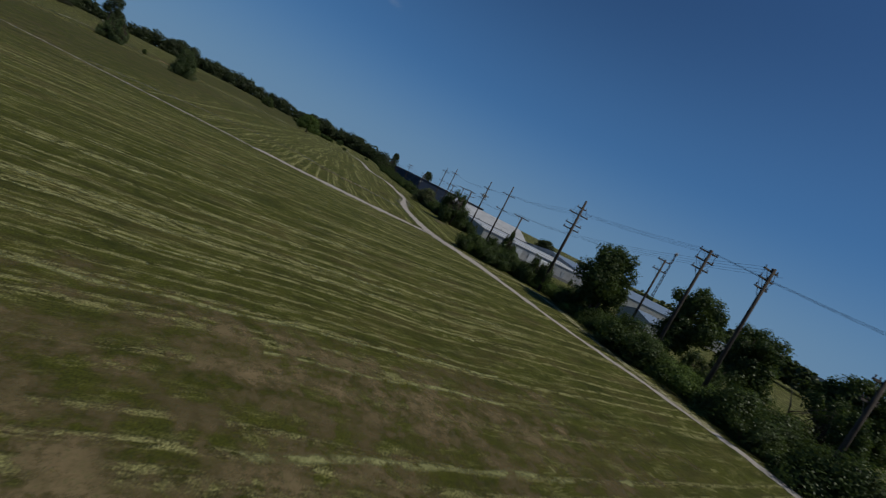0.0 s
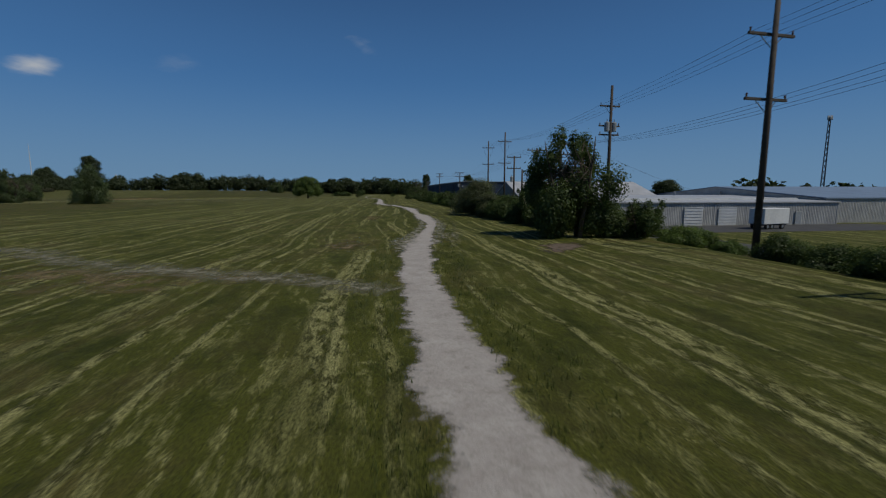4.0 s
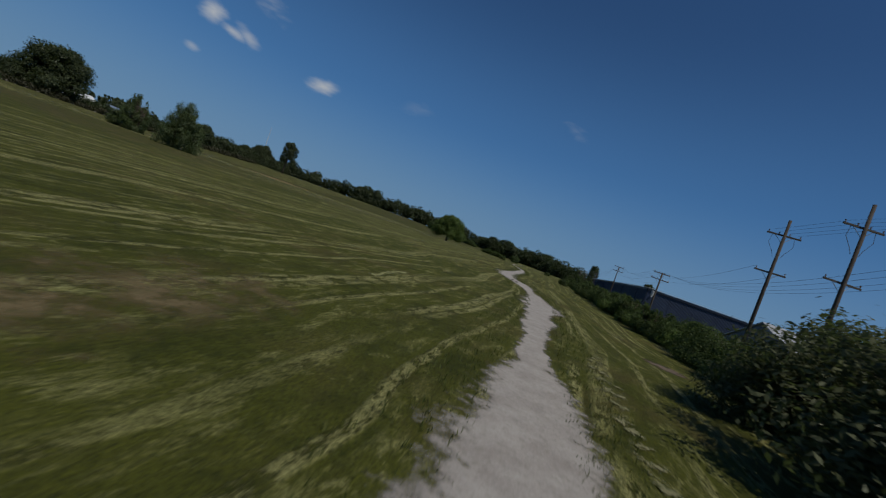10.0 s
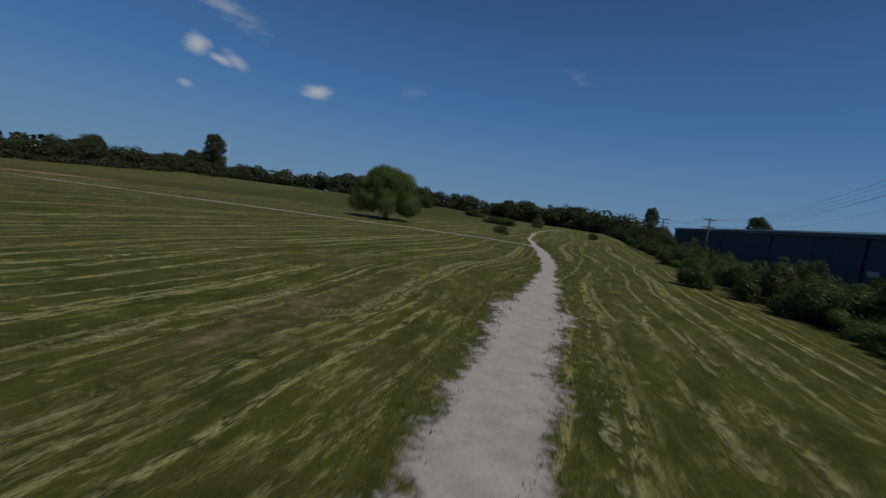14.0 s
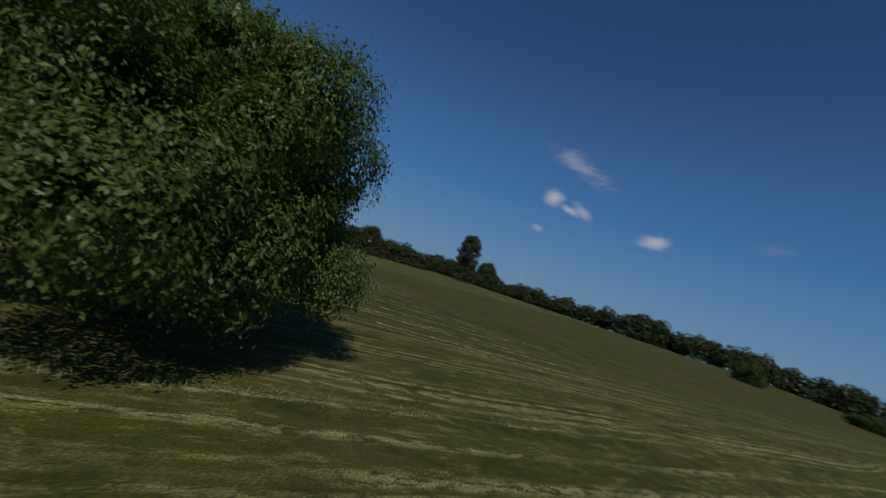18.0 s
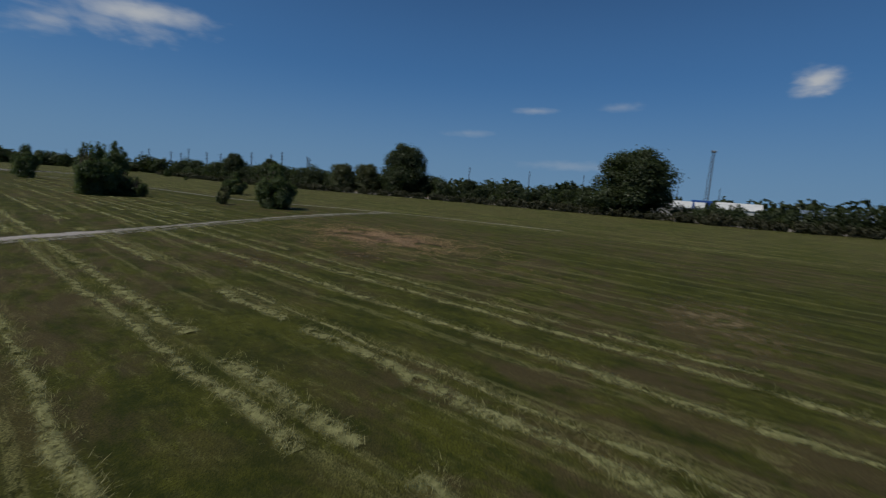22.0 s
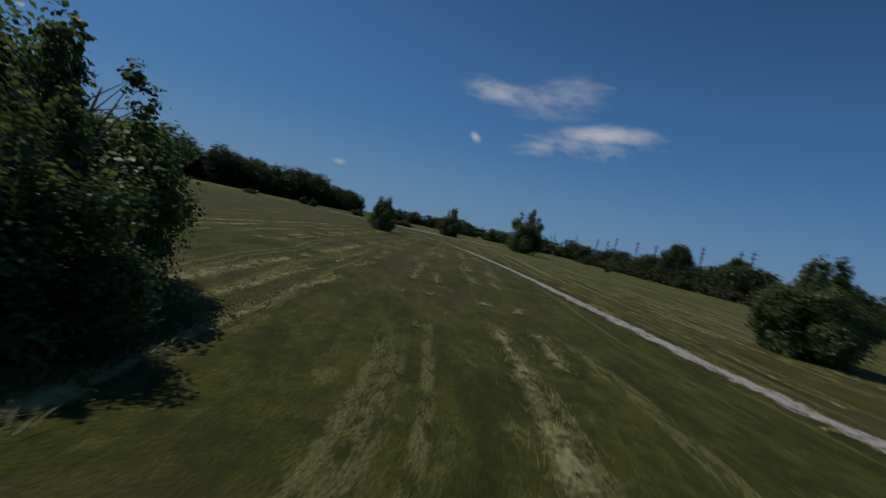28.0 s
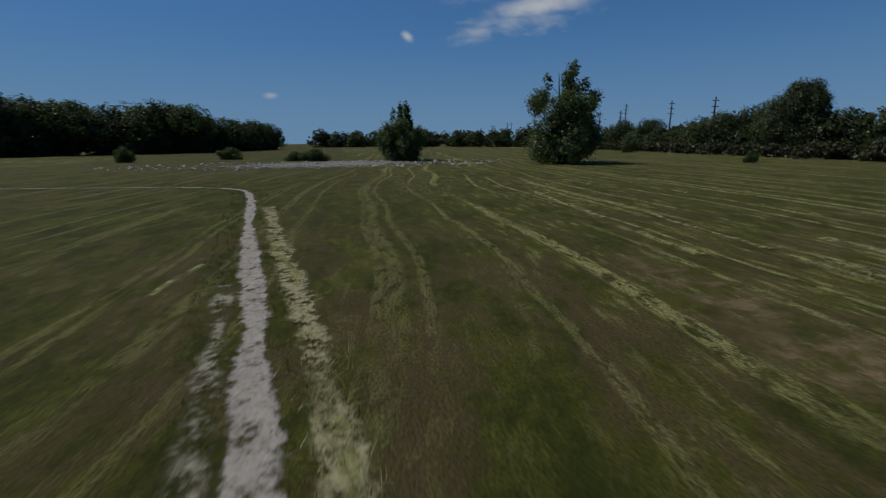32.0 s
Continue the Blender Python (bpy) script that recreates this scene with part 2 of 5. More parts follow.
    streak = N.noise(N.xyz(N.math("MULTIPLY", s, 2.8), N.math("MULTIPLY", along, 0.55)), 1.0, 6.0, 0.7)
    flecks = N.math("MULTIPLY", N.math("MULTIPLY", N.ramp(streak, 0.5, 0.6), N.ramp(torn, 0.4, 0.56, 0.25, 1.0)), N.ramp(mottle, 0.4, 0.6, 0.08, 0.85))
    pale = N.math("MAXIMUM", rows, N.math("MULTIPLY", flecks, N.math("MULTIPLY", N.ramp(big, 0.28, 0.55, 0.45, 1.0), N.math("MAXIMUM", N.math("MULTIPLY", N.ramp(x, -60.0, -20.0, 0.24, 0.95), N.ramp(x, 6.0, 16.0, 1.0, 0.7)), N.ramp(x, -132.0, -138.0)))))
    wads = N.math("MULTIPLY", N.ramp(N.noise(N.xyz(N.math("MULTIPLY", s, 1.5), N.math("MULTIPLY", along, 0.9), 21.0), 1.0, 7.0, 0.72, 0.6), 0.57, 0.64), N.ramp(mottle, 0.42, 0.6, 0.1, 0.8))
    pale = N.math("MAXIMUM", pale, N.math("MULTIPLY", wads, N.ramp(x, -60.0, -20.0, 0.35, 1.0)))
    col = N.mix(pale, col, N.mix(N.ramp(blades, 0.3, 0.7), STRAW_DARK, STRAW_LIGHT))
    # shade in the gaps between blades, put into the colour where blade height is low
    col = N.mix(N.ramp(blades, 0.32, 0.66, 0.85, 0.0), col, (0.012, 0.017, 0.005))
    h = N.math("ADD", N.math("MULTIPLY", rows, 0.6), N.math("ADD", N.math("MULTIPLY", fine, 0.5), N.math("MULTIPLY", blades, 0.5)))
    return pos, col, h


def earth(name, bare, bare_dark, lo=0.9, hi=1.12, grit=30.0, fringe=5.0, holes=0.0, grassy=0.0, gap_size=1.1, soft=0.04):
    """Bare ground that frays into the turf: the UV's x is 0 on the middle line and 1 at the edge."""
    m, N, b = material(name)
    pos = N.n.new("ShaderNodeNewGeometry").outputs["Position"]
    uv = N.n.new("ShaderNodeUVMap").outputs[0]
    u, v, _ = N.split(uv)
    coarse = N.noise(pos, 0.5, 3.0, 0.6)
    fray = N.math("ADD", coarse, N.math("MULTIPLY", N.noise(pos, 2.6, 6.0, 0.72), 0.8))
    fray = N.math("SUBTRACT", N.math("DIVIDE", fray, 1.8), 0.5)
    edge = N.math("ADD", u, N.math("MULTIPLY", fray, fringe))
    mask = N.ramp(edge, hi, lo)
    mask = N.math("MULTIPLY", mask, N.ramp(u, 2.9, 2.0))
    if holes:
        gaps = N.ramp(N.noise(pos, gap_size, 7.0, 0.75), 0.4 - soft + holes * 0.16, 0.4 + soft + holes * 0.16)
        mask = N.math("MULTIPLY", mask, gaps)
    grains, lumps = N.noise(pos, grit, 4.0, 0.75), N.noise(pos, 1.3, 6.0, 0.7)
    soil = N.mix(N.ramp(N.math("ADD", N.math("MULTIPLY", grains, 0.5), N.math("MULTIPLY", lumps, 0.5)), 0.34, 0.66), bare_dark, bare)
    if grassy:
        soil = N.mix(N.ramp(N.noise(pos, 7.0, 6.0, 0.8), 0.5, 0.62, 0.0, grassy), soil, (0.05, 0.06, 0.018))
    finish(N, b, soil, 0.95, N.bump(grains, 0.6, 0.03), spec=0.15)
    clear, both = N.n.new("ShaderNodeBsdfTransparent"), N.n.new("ShaderNodeMixShader")
    N.put(both.inputs[0], mask), N.l.new(clear.outputs[0], both.inputs[1]), N.l.new(b.outputs[0], both.inputs[2])
    N.l.new(both.outputs[0], N.n["Material Output"].inputs[0])
    return m


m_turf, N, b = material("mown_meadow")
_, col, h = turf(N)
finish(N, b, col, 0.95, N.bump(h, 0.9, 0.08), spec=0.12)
m_path = earth("gravel_path", (0.41, 0.38, 0.345), (0.27, 0.24, 0.215), 0.72, 1.22, fringe=3.4, grassy=0.2)
m_path_thin = earth("stony_path", (0.37, 0.345, 0.29), (0.2, 0.185, 0.145), 0.5, 1.2, 14.0, 4.5, 0.3, 0.7, 1.6, 0.08)
m_shoulder = earth("stony_shoulder", (0.34, 0.32, 0.26), (0.16, 0.15, 0.1), 0.3, 1.25, 9.0, 5.0, 0.6, 0.9, 1.5, 0.08)
m_path_west = earth("trodden_path", (0.40, 0.37, 0.335), (0.25, 0.225, 0.2), 0.7, 1.2, 20.0, 5.0, 0.1, 0.5, 2.2, 0.08)
m_hay = earth("dry_hay_patch", (0.22, 0.145, 0.085), (0.075, 0.05, 0.03), 0.5, 1.1, 6.0, 4.0, 0.5, 0.5, 0.8)
m_dry = earth("dry_grass", (0.27, 0.25, 0.14), (0.10, 0.105, 0.045), 0.45, 0.8, 9.0, 4.0, 0.85, 0.7, 1.6)
m_parched = earth("parched_turf", (0.225, 0.165, 0.09), (0.085, 0.07, 0.03), 0.0, 1.3, 7.0, 5.0, 0.6, 0.7, 0.9, 0.1)
m_rubble = earth("rubble_ground", (0.30, 0.29, 0.27), (0.10, 0.095, 0.085), 0.5, 1.1, 5.0, 4.5, 0.15, 0.4)
m_bare = earth("bare_soil", (0.16, 0.12, 0.09), (0.085, 0.065, 0.048), 0.5, 1.1, 12.0, 4.5, 0.1, 0.4)
m_fringe = earth("straw_fringe", (0.36, 0.335, 0.2), (0.17, 0.16, 0.08), 0.5, 1.05, 9.0, 4.0, 0.42, 0.7, 1.8)
m_row = earth("windrow_grass", (0.31, 0.305, 0.135), (0.14, 0.142, 0.052), 0.2, 1.5, 9.0, 3.6, 0.42, 0.6, 1.7, 0.09)
m_thatch = earth("dead_thatch", (0.15, 0.1, 0.06), (0.06, 0.044, 0.022), -0.6, 1.4, 9.0, 3.5, 0.2, 0.45, 0.5, 0.16)
m_faint = earth("faint_track", (0.27, 0.25, 0.19), (0.12, 0.115, 0.065), 0.0, 1.3, 9.0, 4.5, 0.55, 0.8, 1.2, 0.12)


def leafy(name, dark, light, through=0.35, gloss=0.015):
    m, N, b = material(name)
    N.n.remove(b)
    rnd = N.n.new("ShaderNodeNewGeometry").outputs["Random Per Island"]
    c = N.mix(rnd, dark, light)
    d, t, g = N.n.new("ShaderNodeBsdfDiffuse"), N.n.new("ShaderNodeBsdfTranslucent"), N.n.new("ShaderNodeBsdfGlossy")
    N.put(d.inputs[0], c), N.put(t.inputs[0], N.mix(0.5, c, (0.13, 0.2, 0.035)))
    N.put(g.inputs["Roughness"], 0.42), N.put(g.inputs[0], (0.8, 0.85, 0.8))
    a, s = N.n.new("ShaderNodeMixShader"), N.n.new("ShaderNodeMixShader")
    N.put(a.inputs[0], through), N.l.new(d.outputs[0], a.inputs[1]), N.l.new(t.outputs[0], a.inputs[2])
    N.put(s.inputs[0], gloss), N.l.new(a.outputs[0], s.inputs[1]), N.l.new(g.outputs[0], s.inputs[2])
    N.l.new(s.outputs[0], N.n["Material Output"].inputs[0])
    return m


m_leaf = leafy("green_leaves", (0.032, 0.05, 0.016), (0.07, 0.098, 0.03), 0.32)
m_leaf_willow = leafy("willow_leaves", (0.045, 0.078, 0.018), (0.135, 0.185, 0.045), 0.38)
m_leaf_poplar = leafy("poplar_leaves", (0.05, 0.074, 0.03), (0.12, 0.155, 0.064), 0.5, 0.02)
m_leaf_grey = leafy("grey_green_leaves", (0.066, 0.074, 0.037), (0.115, 0.122, 0.062))
m_leaf_far = leafy("distant_leaves", (0.034, 0.045, 0.021), (0.056, 0.07, 0.032), 0.3)
m_leaf_weed = leafy("weeds", (0.04, 0.042, 0.024), (0.064, 0.06, 0.036), 0.2)
m_blade = leafy("grass_blades", (0.05, 0.065, 0.015), (0.12, 0.13, 0.04), 0.3)
m_straw = leafy("cut_straw", (0.13, 0.125, 0.05), (0.29, 0.27, 0.12), 0.2)
m_hay_stalk = leafy("dry_hay", (0.2, 0.11, 0.055), (0.66, 0.46, 0.28), 0.1)
m_bark = plain("bark", (0.085, 0.068, 0.05), 0.9, var=0.4, scale=2.5, bump=0.6)
m_pole = plain("weathered_pole_wood", (0.06, 0.048, 0.038), 0.85, var=0.35, scale=1.5, bump=0.4)
m_arm = plain("crossarm_wood", (0.07, 0.06, 0.05), 0.85, var=0.3, scale=2.0, bump=0.4)
m_iron = plain("galvanised_iron", (0.30, 0.31, 0.32), 0.5, 0.8, 0.15, 5.0)
m_insul = plain("porcelain_insulator", (0.11, 0.07, 0.05), 0.25, var=0.1)
m_can = plain("grey_transformer_paint", (0.28, 0.30, 0.31), 0.45, var=0.15)
m_wire = plain("aluminium_wire", (0.05, 0.05, 0.052), 0.6, 0.0, 0.1)
m_navy = plain("navy_metal_siding", (0.030, 0.042, 0.075), 0.5, var=0.18, scale=0.35)
m_navy_trim = plain("dark_trim", (0.02, 0.027, 0.045), 0.5, var=0.15)
m_white = plain("white_metal_siding", (0.58, 0.59, 0.58), 0.5, var=0.12, scale=0.4)
m_cream = plain("weathered_white_wall", (0.36, 0.36, 0.345), 0.7, var=0.2, scale=0.5)
m_roof = plain("pale_metal_roof", (0.36, 0.365, 0.37), 0.45, 0.0, 0.15, 0.3)
m_roof_blue = plain("blue_grey_roof", (0.16, 0.21, 0.28), 0.5, var=0.15, scale=0.3)
m_mill = plain("weathered_concrete", (0.34, 0.33, 0.31), 0.8, var=0.2, scale=0.4)
m_grey = plain("grey_siding", (0.10, 0.11, 0.125), 0.55, var=0.15, scale=0.4)
m_asphalt = plain("asphalt", (0.055, 0.055, 0.056), 0.9, var=0.25, scale=0.8)
m_ballast = plain("railway_ballast", (0.20, 0.185, 0.17), 0.95, var=0.45, scale=2.2, bump=0.8)
m_rail = plain("steel_rail", (0.11, 0.085, 0.07), 0.5, 0.6, 0.2)
m_clod = plain("dark_earth", (0.05, 0.04, 0.03), 0.95, var=0.4, scale=9.0, bump=0.6)
m_mast = plain("weathered_steel", (0.10, 0.11, 0.125), 0.6, var=0.2)
m_stone = plain("broken_concrete", (0.33, 0.32, 0.30), 0.9, var=0.3, scale=2.0, bump=0.5)
m_glass = plain("dark_window", (0.02, 0.025, 0.03), 0.12, var=0.1)
m_tyre = plain("tyre_rubber", (0.02, 0.02, 0.02), 0.9, var=0.2)
m_blue = plain("blue_painted_steel", (0.03, 0.10, 0.38), 0.5, var=0.15)
m_lamp = plain("lamp_glass", (0.75, 0.75, 0.72), 0.3, var=0.05)
m_wood_rail = plain("rotten_timber", (0.16, 0.125, 0.09), 0.9, var=0.35, scale=2.0, bump=0.4)


# ---- mesh helpers ----
def link(name, me, mat, parent=None, label=""):
    ob = new(name, me)
    if mat is not None and not me.materials:
        me.materials.append(mat)
    if parent is not None:
        ob.parent = parent
    return tagged(ob, label)


def part(name, bm, mat, parent=None, label="", smooth=False):
    me = bpy.data.meshes.new(name)
    bm.to_mesh(me)
    bm.free()
    if smooth:
        me.polygons.foreach_set("use_smooth", [True] * len(me.polygons))
    return link(name, me, mat, parent, label)


def empty(name, place=(0, 0, 0), turn=0.0):
    ob = new(name)
    ob.matrix_basis = pose(*place, 0, 0, turn)
    ob.empty_display_size = 0.2
    return ob


def quads(name, verts, faces, mat, parent=None, label="", uv=None, smooth=False):
    """A mesh from arrays of corners and of four-cornered faces."""
    me = bpy.data.meshes.new(name)
    verts, faces = np.asarray(verts, np.float32), np.asarray(faces, np.int32)
    me.vertices.add(len(verts))
    me.vertices.foreach_set("co", verts.ravel())
    me.loops.add(faces.size)
    me.loops.foreach_set("vertex_index", faces.ravel())
    me.polygons.add(len(faces))
    me.polygons.foreach_set("loop_start", np.arange(0, faces.size, faces.shape[1], dtype=np.int32))
    if smooth:
        me.polygons.foreach_set("use_smooth", np.ones(len(faces), bool))
    if uv is not None:
        me.uv_layers.new(name="UVMap").data.foreach_set("uv", np.asarray(uv, np.float32)[faces.ravel()].ravel())
    me.update(calc_edges=True)
    me.validate()
    return link(name, me, mat, parent, label)


def block(bm, x0, x1, y0, y1, z0, z1, bevel=0.0):
    made = bmesh.ops.create_cube(bm, size=1)["verts"]
    for v in made:
        v.co = Vector(((x0 + x1) / 2 + v.co.x * (x1 - x0), (y0 + y1) / 2 + v.co.y * (y1 - y0), (z0 + z1) / 2 + v.co.z * (z1 - z0)))
    if bevel:
        bmesh.ops.bevel(bm, geom=list({e for v in made for e in v.link_edges}), offset=bevel, segments=1, affect="EDGES")
    return bm


def cube(x0, x1, y0, y1, z0, z1, bevel=0.0):
    return block(bmesh.new(), x0, x1, y0, y1, z0, z1, bevel)


def tube(bm, points, radii, sides=7):
    """A tapered tube through points."""
    rings = []
    for i, p in enumerate(points):
        p = Vector(p)
        d = (Vector(points[min(i + 1, len(points) - 1)]) - Vector(points[max(i - 1, 0)])).normalized()
        a = d.orthogonal().normalized()
        c = d.cross(a)
        rings.append([bm.verts.new(p + (a * math.cos(2 * math.pi * k / sides) + c * math.sin(2 * math.pi * k / sides)) * radii[i]) for k in range(sides)])
    for r0, r1 in zip(rings, rings[1:]):
        # keep rings matched where the tube bends
        off = min(range(sides), key=lambda o: (r0[0].co - r1[o].co).length)
        for k in range(sides):
            bm.faces.new((r0[k], r0[(k + 1) % sides], r1[(k + 1 + off) % sides], r1[(k + off) % sides]))
    bm.faces.new(rings[0][::-1])
    bm.faces.new(rings[-1])
    return bm


def smooth_line(points, step):
    """Points along a rounded line, about step apart."""
    p = np.asarray(points, float)
    p = np.vstack([2 * p[0] - p[1], p, 2 * p[-1] - p[-2]])
    out = []
    for i in range(1, len(p) - 2):
        n = max(2, int(np.linalg.norm(p[i + 1] - p[i]) / step))
        for t in np.arange(n) / n:
            out.append(0.5 * (2 * p[i] + (p[i + 1] - p[i - 1]) * t + (2 * p[i - 1] - 5 * p[i] + 4 * p[i + 1] - p[i + 2]) * t**2 + (3 * p[i] - p[i - 1] - 3 * p[i + 1] + p[i + 2]) * t**3))
    return np.array(out + [p[-2]])


# ---- the ground ----
def ground_z(x, y):
    """The meadow is level and rises gently in the far north; the yards behind the eastern hedge lie lower."""
    t = np.clip((np.asarray(x, float) - 27.0) / 10.0, 0, 1)
    up = np.clip((np.asarray(y, float) - 300.0) / 150.0, 0, 1)
    east = t * t * (3 - 2 * t)
    west = np.clip((-30.0 - np.asarray(x, float)) / 130.0, 0, 1)
    return 4.5 * up * up * (3 - 2 * up) * west * west * (3 - 2 * west) - 2.0 * east


xs = np.unique(np.concatenate([[-3800, -1500, -700, -320], np.arange(-240, 27, 12.0), np.arange(27, 38.1, 1.0), [60, 120, 300, 700, 1500, 3800]]))
ys = np.unique(np.concatenate([[-3800, -1500, -700, -300], np.arange(-200, 300, 20.0), np.arange(300, 460, 5.0), np.arange(460, 520, 20.0), [700, 1500, 3800]]))
gx, gy = np.meshgrid(xs, ys)
verts = np.stack([gx, gy, ground_z(gx, gy)], -1).reshape(-1, 3)
i, j = np.meshgrid(np.arange(len(ys) - 1), np.arange(len(xs) - 1), indexing="ij")
k = (i * len(xs) + j).ravel()
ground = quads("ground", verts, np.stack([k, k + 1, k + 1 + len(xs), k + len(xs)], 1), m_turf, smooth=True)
tagged(ground, "mown green meadow with pale rows of cut grass", "ground", kind="structure")

MAIN = [(26.0, -80), (26.0, -40), (25.9, -25), (25.4, -16), (24.3, -11.5), (22.8, -7), (21.0, -3), (19.5, 1.5), (18.3, 5.8), (17.2, 10.3), (16.1, 14.5), (15.0, 18), (13.3, 21.5), (12.0, 24.2), (11.0, 27.2), (10.5, 31), (10.2, 36), (9.9, 46), (10.2, 53), (10.7, 58.5), (11.4, 62.5), (11.8, 65.5), (12.45, 69.4), (13.2, 74.2), (13.8, 80.5), (13.8, 92),
        (13.7, 104), (13.8, 116), (13.7, 120), (13.4, 124), (12.8, 129), (11.6, 136), (11.1, 139.4), (10.4, 142.4), (8.9, 146.5), (8.2, 150), (7.6, 156), (7.2, 163), (7.3, 177), (7.4, 190), (7.1, 200), (7.0, 205), (6.9, 215), (6.3, 228), (4.4, 244), (2.4, 256), (1.4, 264), (0.7, 268.5), (-0.4, 275), (-1.6, 294), (-2.6, 310), (-3.6, 350), (-2, 400), (6, 470)]
CROSS = [(3.4, 250.5), (0.9, 254.2), (-4.8, 255.2), (-14, 253.9), (-27, 251.0), (-46, 245.8), (-66, 239.9), (-74, 237.7), (-82.5, 235.6), (-91.4, 232.8), (-100, 230.2), (-106, 228.6), (-113, 226.8), (-124, 225.0), (-139.5, 224.5)]
BRANCH = [(12.0, 25.2), (9, 26.0), (5, 26.35), (0.8, 26.8), (-3.6, 27.5), (-8.5, 28.4), (-16, 30.6), (-28, 34.4), (-47, 40), (-64, 44.6), (-79, 47.8)]
OLD_TRACK = [(-44, 44), (-36, 48.5), (-27, 57), (-20, 60.5), (-13, 59.5), (-7, 54.8), (0, 50.8), (5, 48.6), (9, 46)]
HEDGE_TRACK = [(14.6, 20.6), (16.4, 20.0), (18.3, 19.3), (20.6, 18.4), (23.2, 17.0), (24.7, 13.4), (25.0, 8.5), (24.5, 3.0), (24.4, -5), (25.5, -14)]
WEST = [(-143, 262), (-142, 240), (-140, 226), (-137, 213), (-133, 203), (-129.8, 193), (-128.6, 180), (-129.2, 168), (-130.2, 153), (-130.9, 140), (-131.0, 126), (-130.9, 117), (-130.6, 113.5), (-129.8, 106), (-128.6, 97.8), (-127.95, 93), (-127.3, 89), (-125.7, 79.8), (-123.6, 66),
        (-121.5, 60), (-116, 56.3), (-109, 54.4), (-99, 52), (-80, 48)]


def strip(name, line, half, mat, label, lift=0.006, reach=3.0, widths=None):
    c = smooth_line(line, 2.0)
    d = np.gradient(c, axis=0)
    n = np.stack([-d[:, 1], d[:, 0]], 1) / np.linalg.norm(d, axis=1)[:, None]
    rng = np.random.default_rng(len(c))
    w = half * (1 + 0.18 * np.convolve(rng.normal(size=len(c) + 8), np.ones(9) / 3, "valid"))
    if widths is not None:
        w = w * np.interp(c[:, 1], *zip(*widths))
    cols = (-reach, -1.0, 0.0, 1.0, reach)
    v, uv = [], []
    for k in cols:
        q = c + n * (w * k)[:, None]
        v.append(np.column_stack([q, np.maximum(0, ground_z(q[:, 0], q[:, 1])) + lift * np.ones(len(c))]))
        uv.append(np.column_stack([np.full(len(c), abs(k)), np.arange(len(c)) * 0.1]))
    m = len(c)
    f = [(a * m + i, a * m + i + 1, (a + 1) * m + i + 1, (a + 1) * m + i) for a in range(4) for i in range(m - 1)]
    return tagged(quads(name, np.concatenate(v), np.array(f)[:, ::-1], mat, uv=np.concatenate(uv)), label, "path", kind="structure")


def patch(name, x, y, rx, ry, turn, mat, label, lift=0.008):
    n, ca, sa = 28, math.cos(radians(turn)), math.sin(radians(turn))
    v, uv = [(x, y, lift)], [(0, 0)]
    for r in (1.0, 2.0, 3.0):
        for k in range(n):
            a = 2 * math.pi * k / n
            px, py = rx * r * math.cos(a) * 0.62, ry * r * math.sin(a) * 0.62
            v.append((x + px * ca - py * sa, y + px * sa + py * ca, lift))
            uv.append((r, 0))
    bm = bmesh.new()
    layer = bm.loops.layers.uv.new("UVMap")
    vs = [bm.verts.new(p) for p in v]
    for k in range(n):
        faces = [(0, 1 + k, 1 + (k + 1) % n)] + [(1 + r * n + k, 1 + (r + 1) * n + k, 1 + (r + 1) * n + (k + 1) % n, 1 + r * n + (k + 1) % n) for r in range(2)]
        for f in faces:
            face = bm.faces.new([vs[i] for i in f])
            for loop, i in zip(face.loops, f):
                loop[layer].uv = uv[i]
    bmesh.ops.recalc_face_normals(bm, faces=bm.faces)
    return tagged(part(name, bm, mat), label, "ground", kind="structure")


MAIN_HALF = ((-80, 0.7), (0, 0.5), (10, 0.62), (16, 0.95), (19, 1.25), (22, 1.4), (26, 1.45), (30, 0.95), (35, 0.75), (45, 0.8), (54, 0.95), (59, 1.15), (62.5, 1.1), (64.5, 0.62), (69, 0.5), (79, 0.5), (85, 0.95), (90, 1.25), (104, 1.15), (109, 1.05), (116, 1.2), (122, 1.15), (126, 0.8), (130, 0.5), (134, 0.5), (137, 0.9), (140, 1.2), (142.5, 1.0), (146, 0.8), (148, 1.05), (156, 1.15), (163, 1.35), (170, 1.1), (185, 0.85), (196, 1.1), (203, 1.4), (209, 1.05), (218, 0.95), (230, 0.8), (250, 0.6), (258, 0.5), (266, 0.45), (275, 0.36), (480, 0.4))
strip("path_main", MAIN, 1.0, m_path, "worn pale gravel path with grassy edges", 0.016, widths=MAIN_HALF)
strip("path_cross", CROSS[:9], 0.9, m_path, "narrow stony path across the meadow", 0.020)
strip("path_cross_thin", CROSS[8:], 1.0, m_path_thin, "grass-broken end of the stony path", 0.020)
strip("path_branch", BRANCH[:7], 1.15, m_path, "gravel path branching off the main one", 0.020)
strip("path_branch_far", BRANCH[6:], 0.7, m_path_thin, "faint far end of a gravel path", 0.020)
strip("path_old_track", OLD_TRACK, 1.1, m_faint, "faint stony old track in thin turf", 0.018)
strip("path_hedge_track", HEDGE_TRACK, 0.75, m_fringe, "straw-pale trodden track along the hedge", 0.018)
strip("path_west", WEST, 0.5, m_path_west, "narrow trodden gravel path in the grass", 0.024, widths=((40, 0.4), (58, 0.45), (80, 0.5), (98, 0.48), (106, 0.65), (113, 1.15), (122, 1.15), (135, 1.05), (160, 1.1), (200, 1.1), (240, 0.9)))


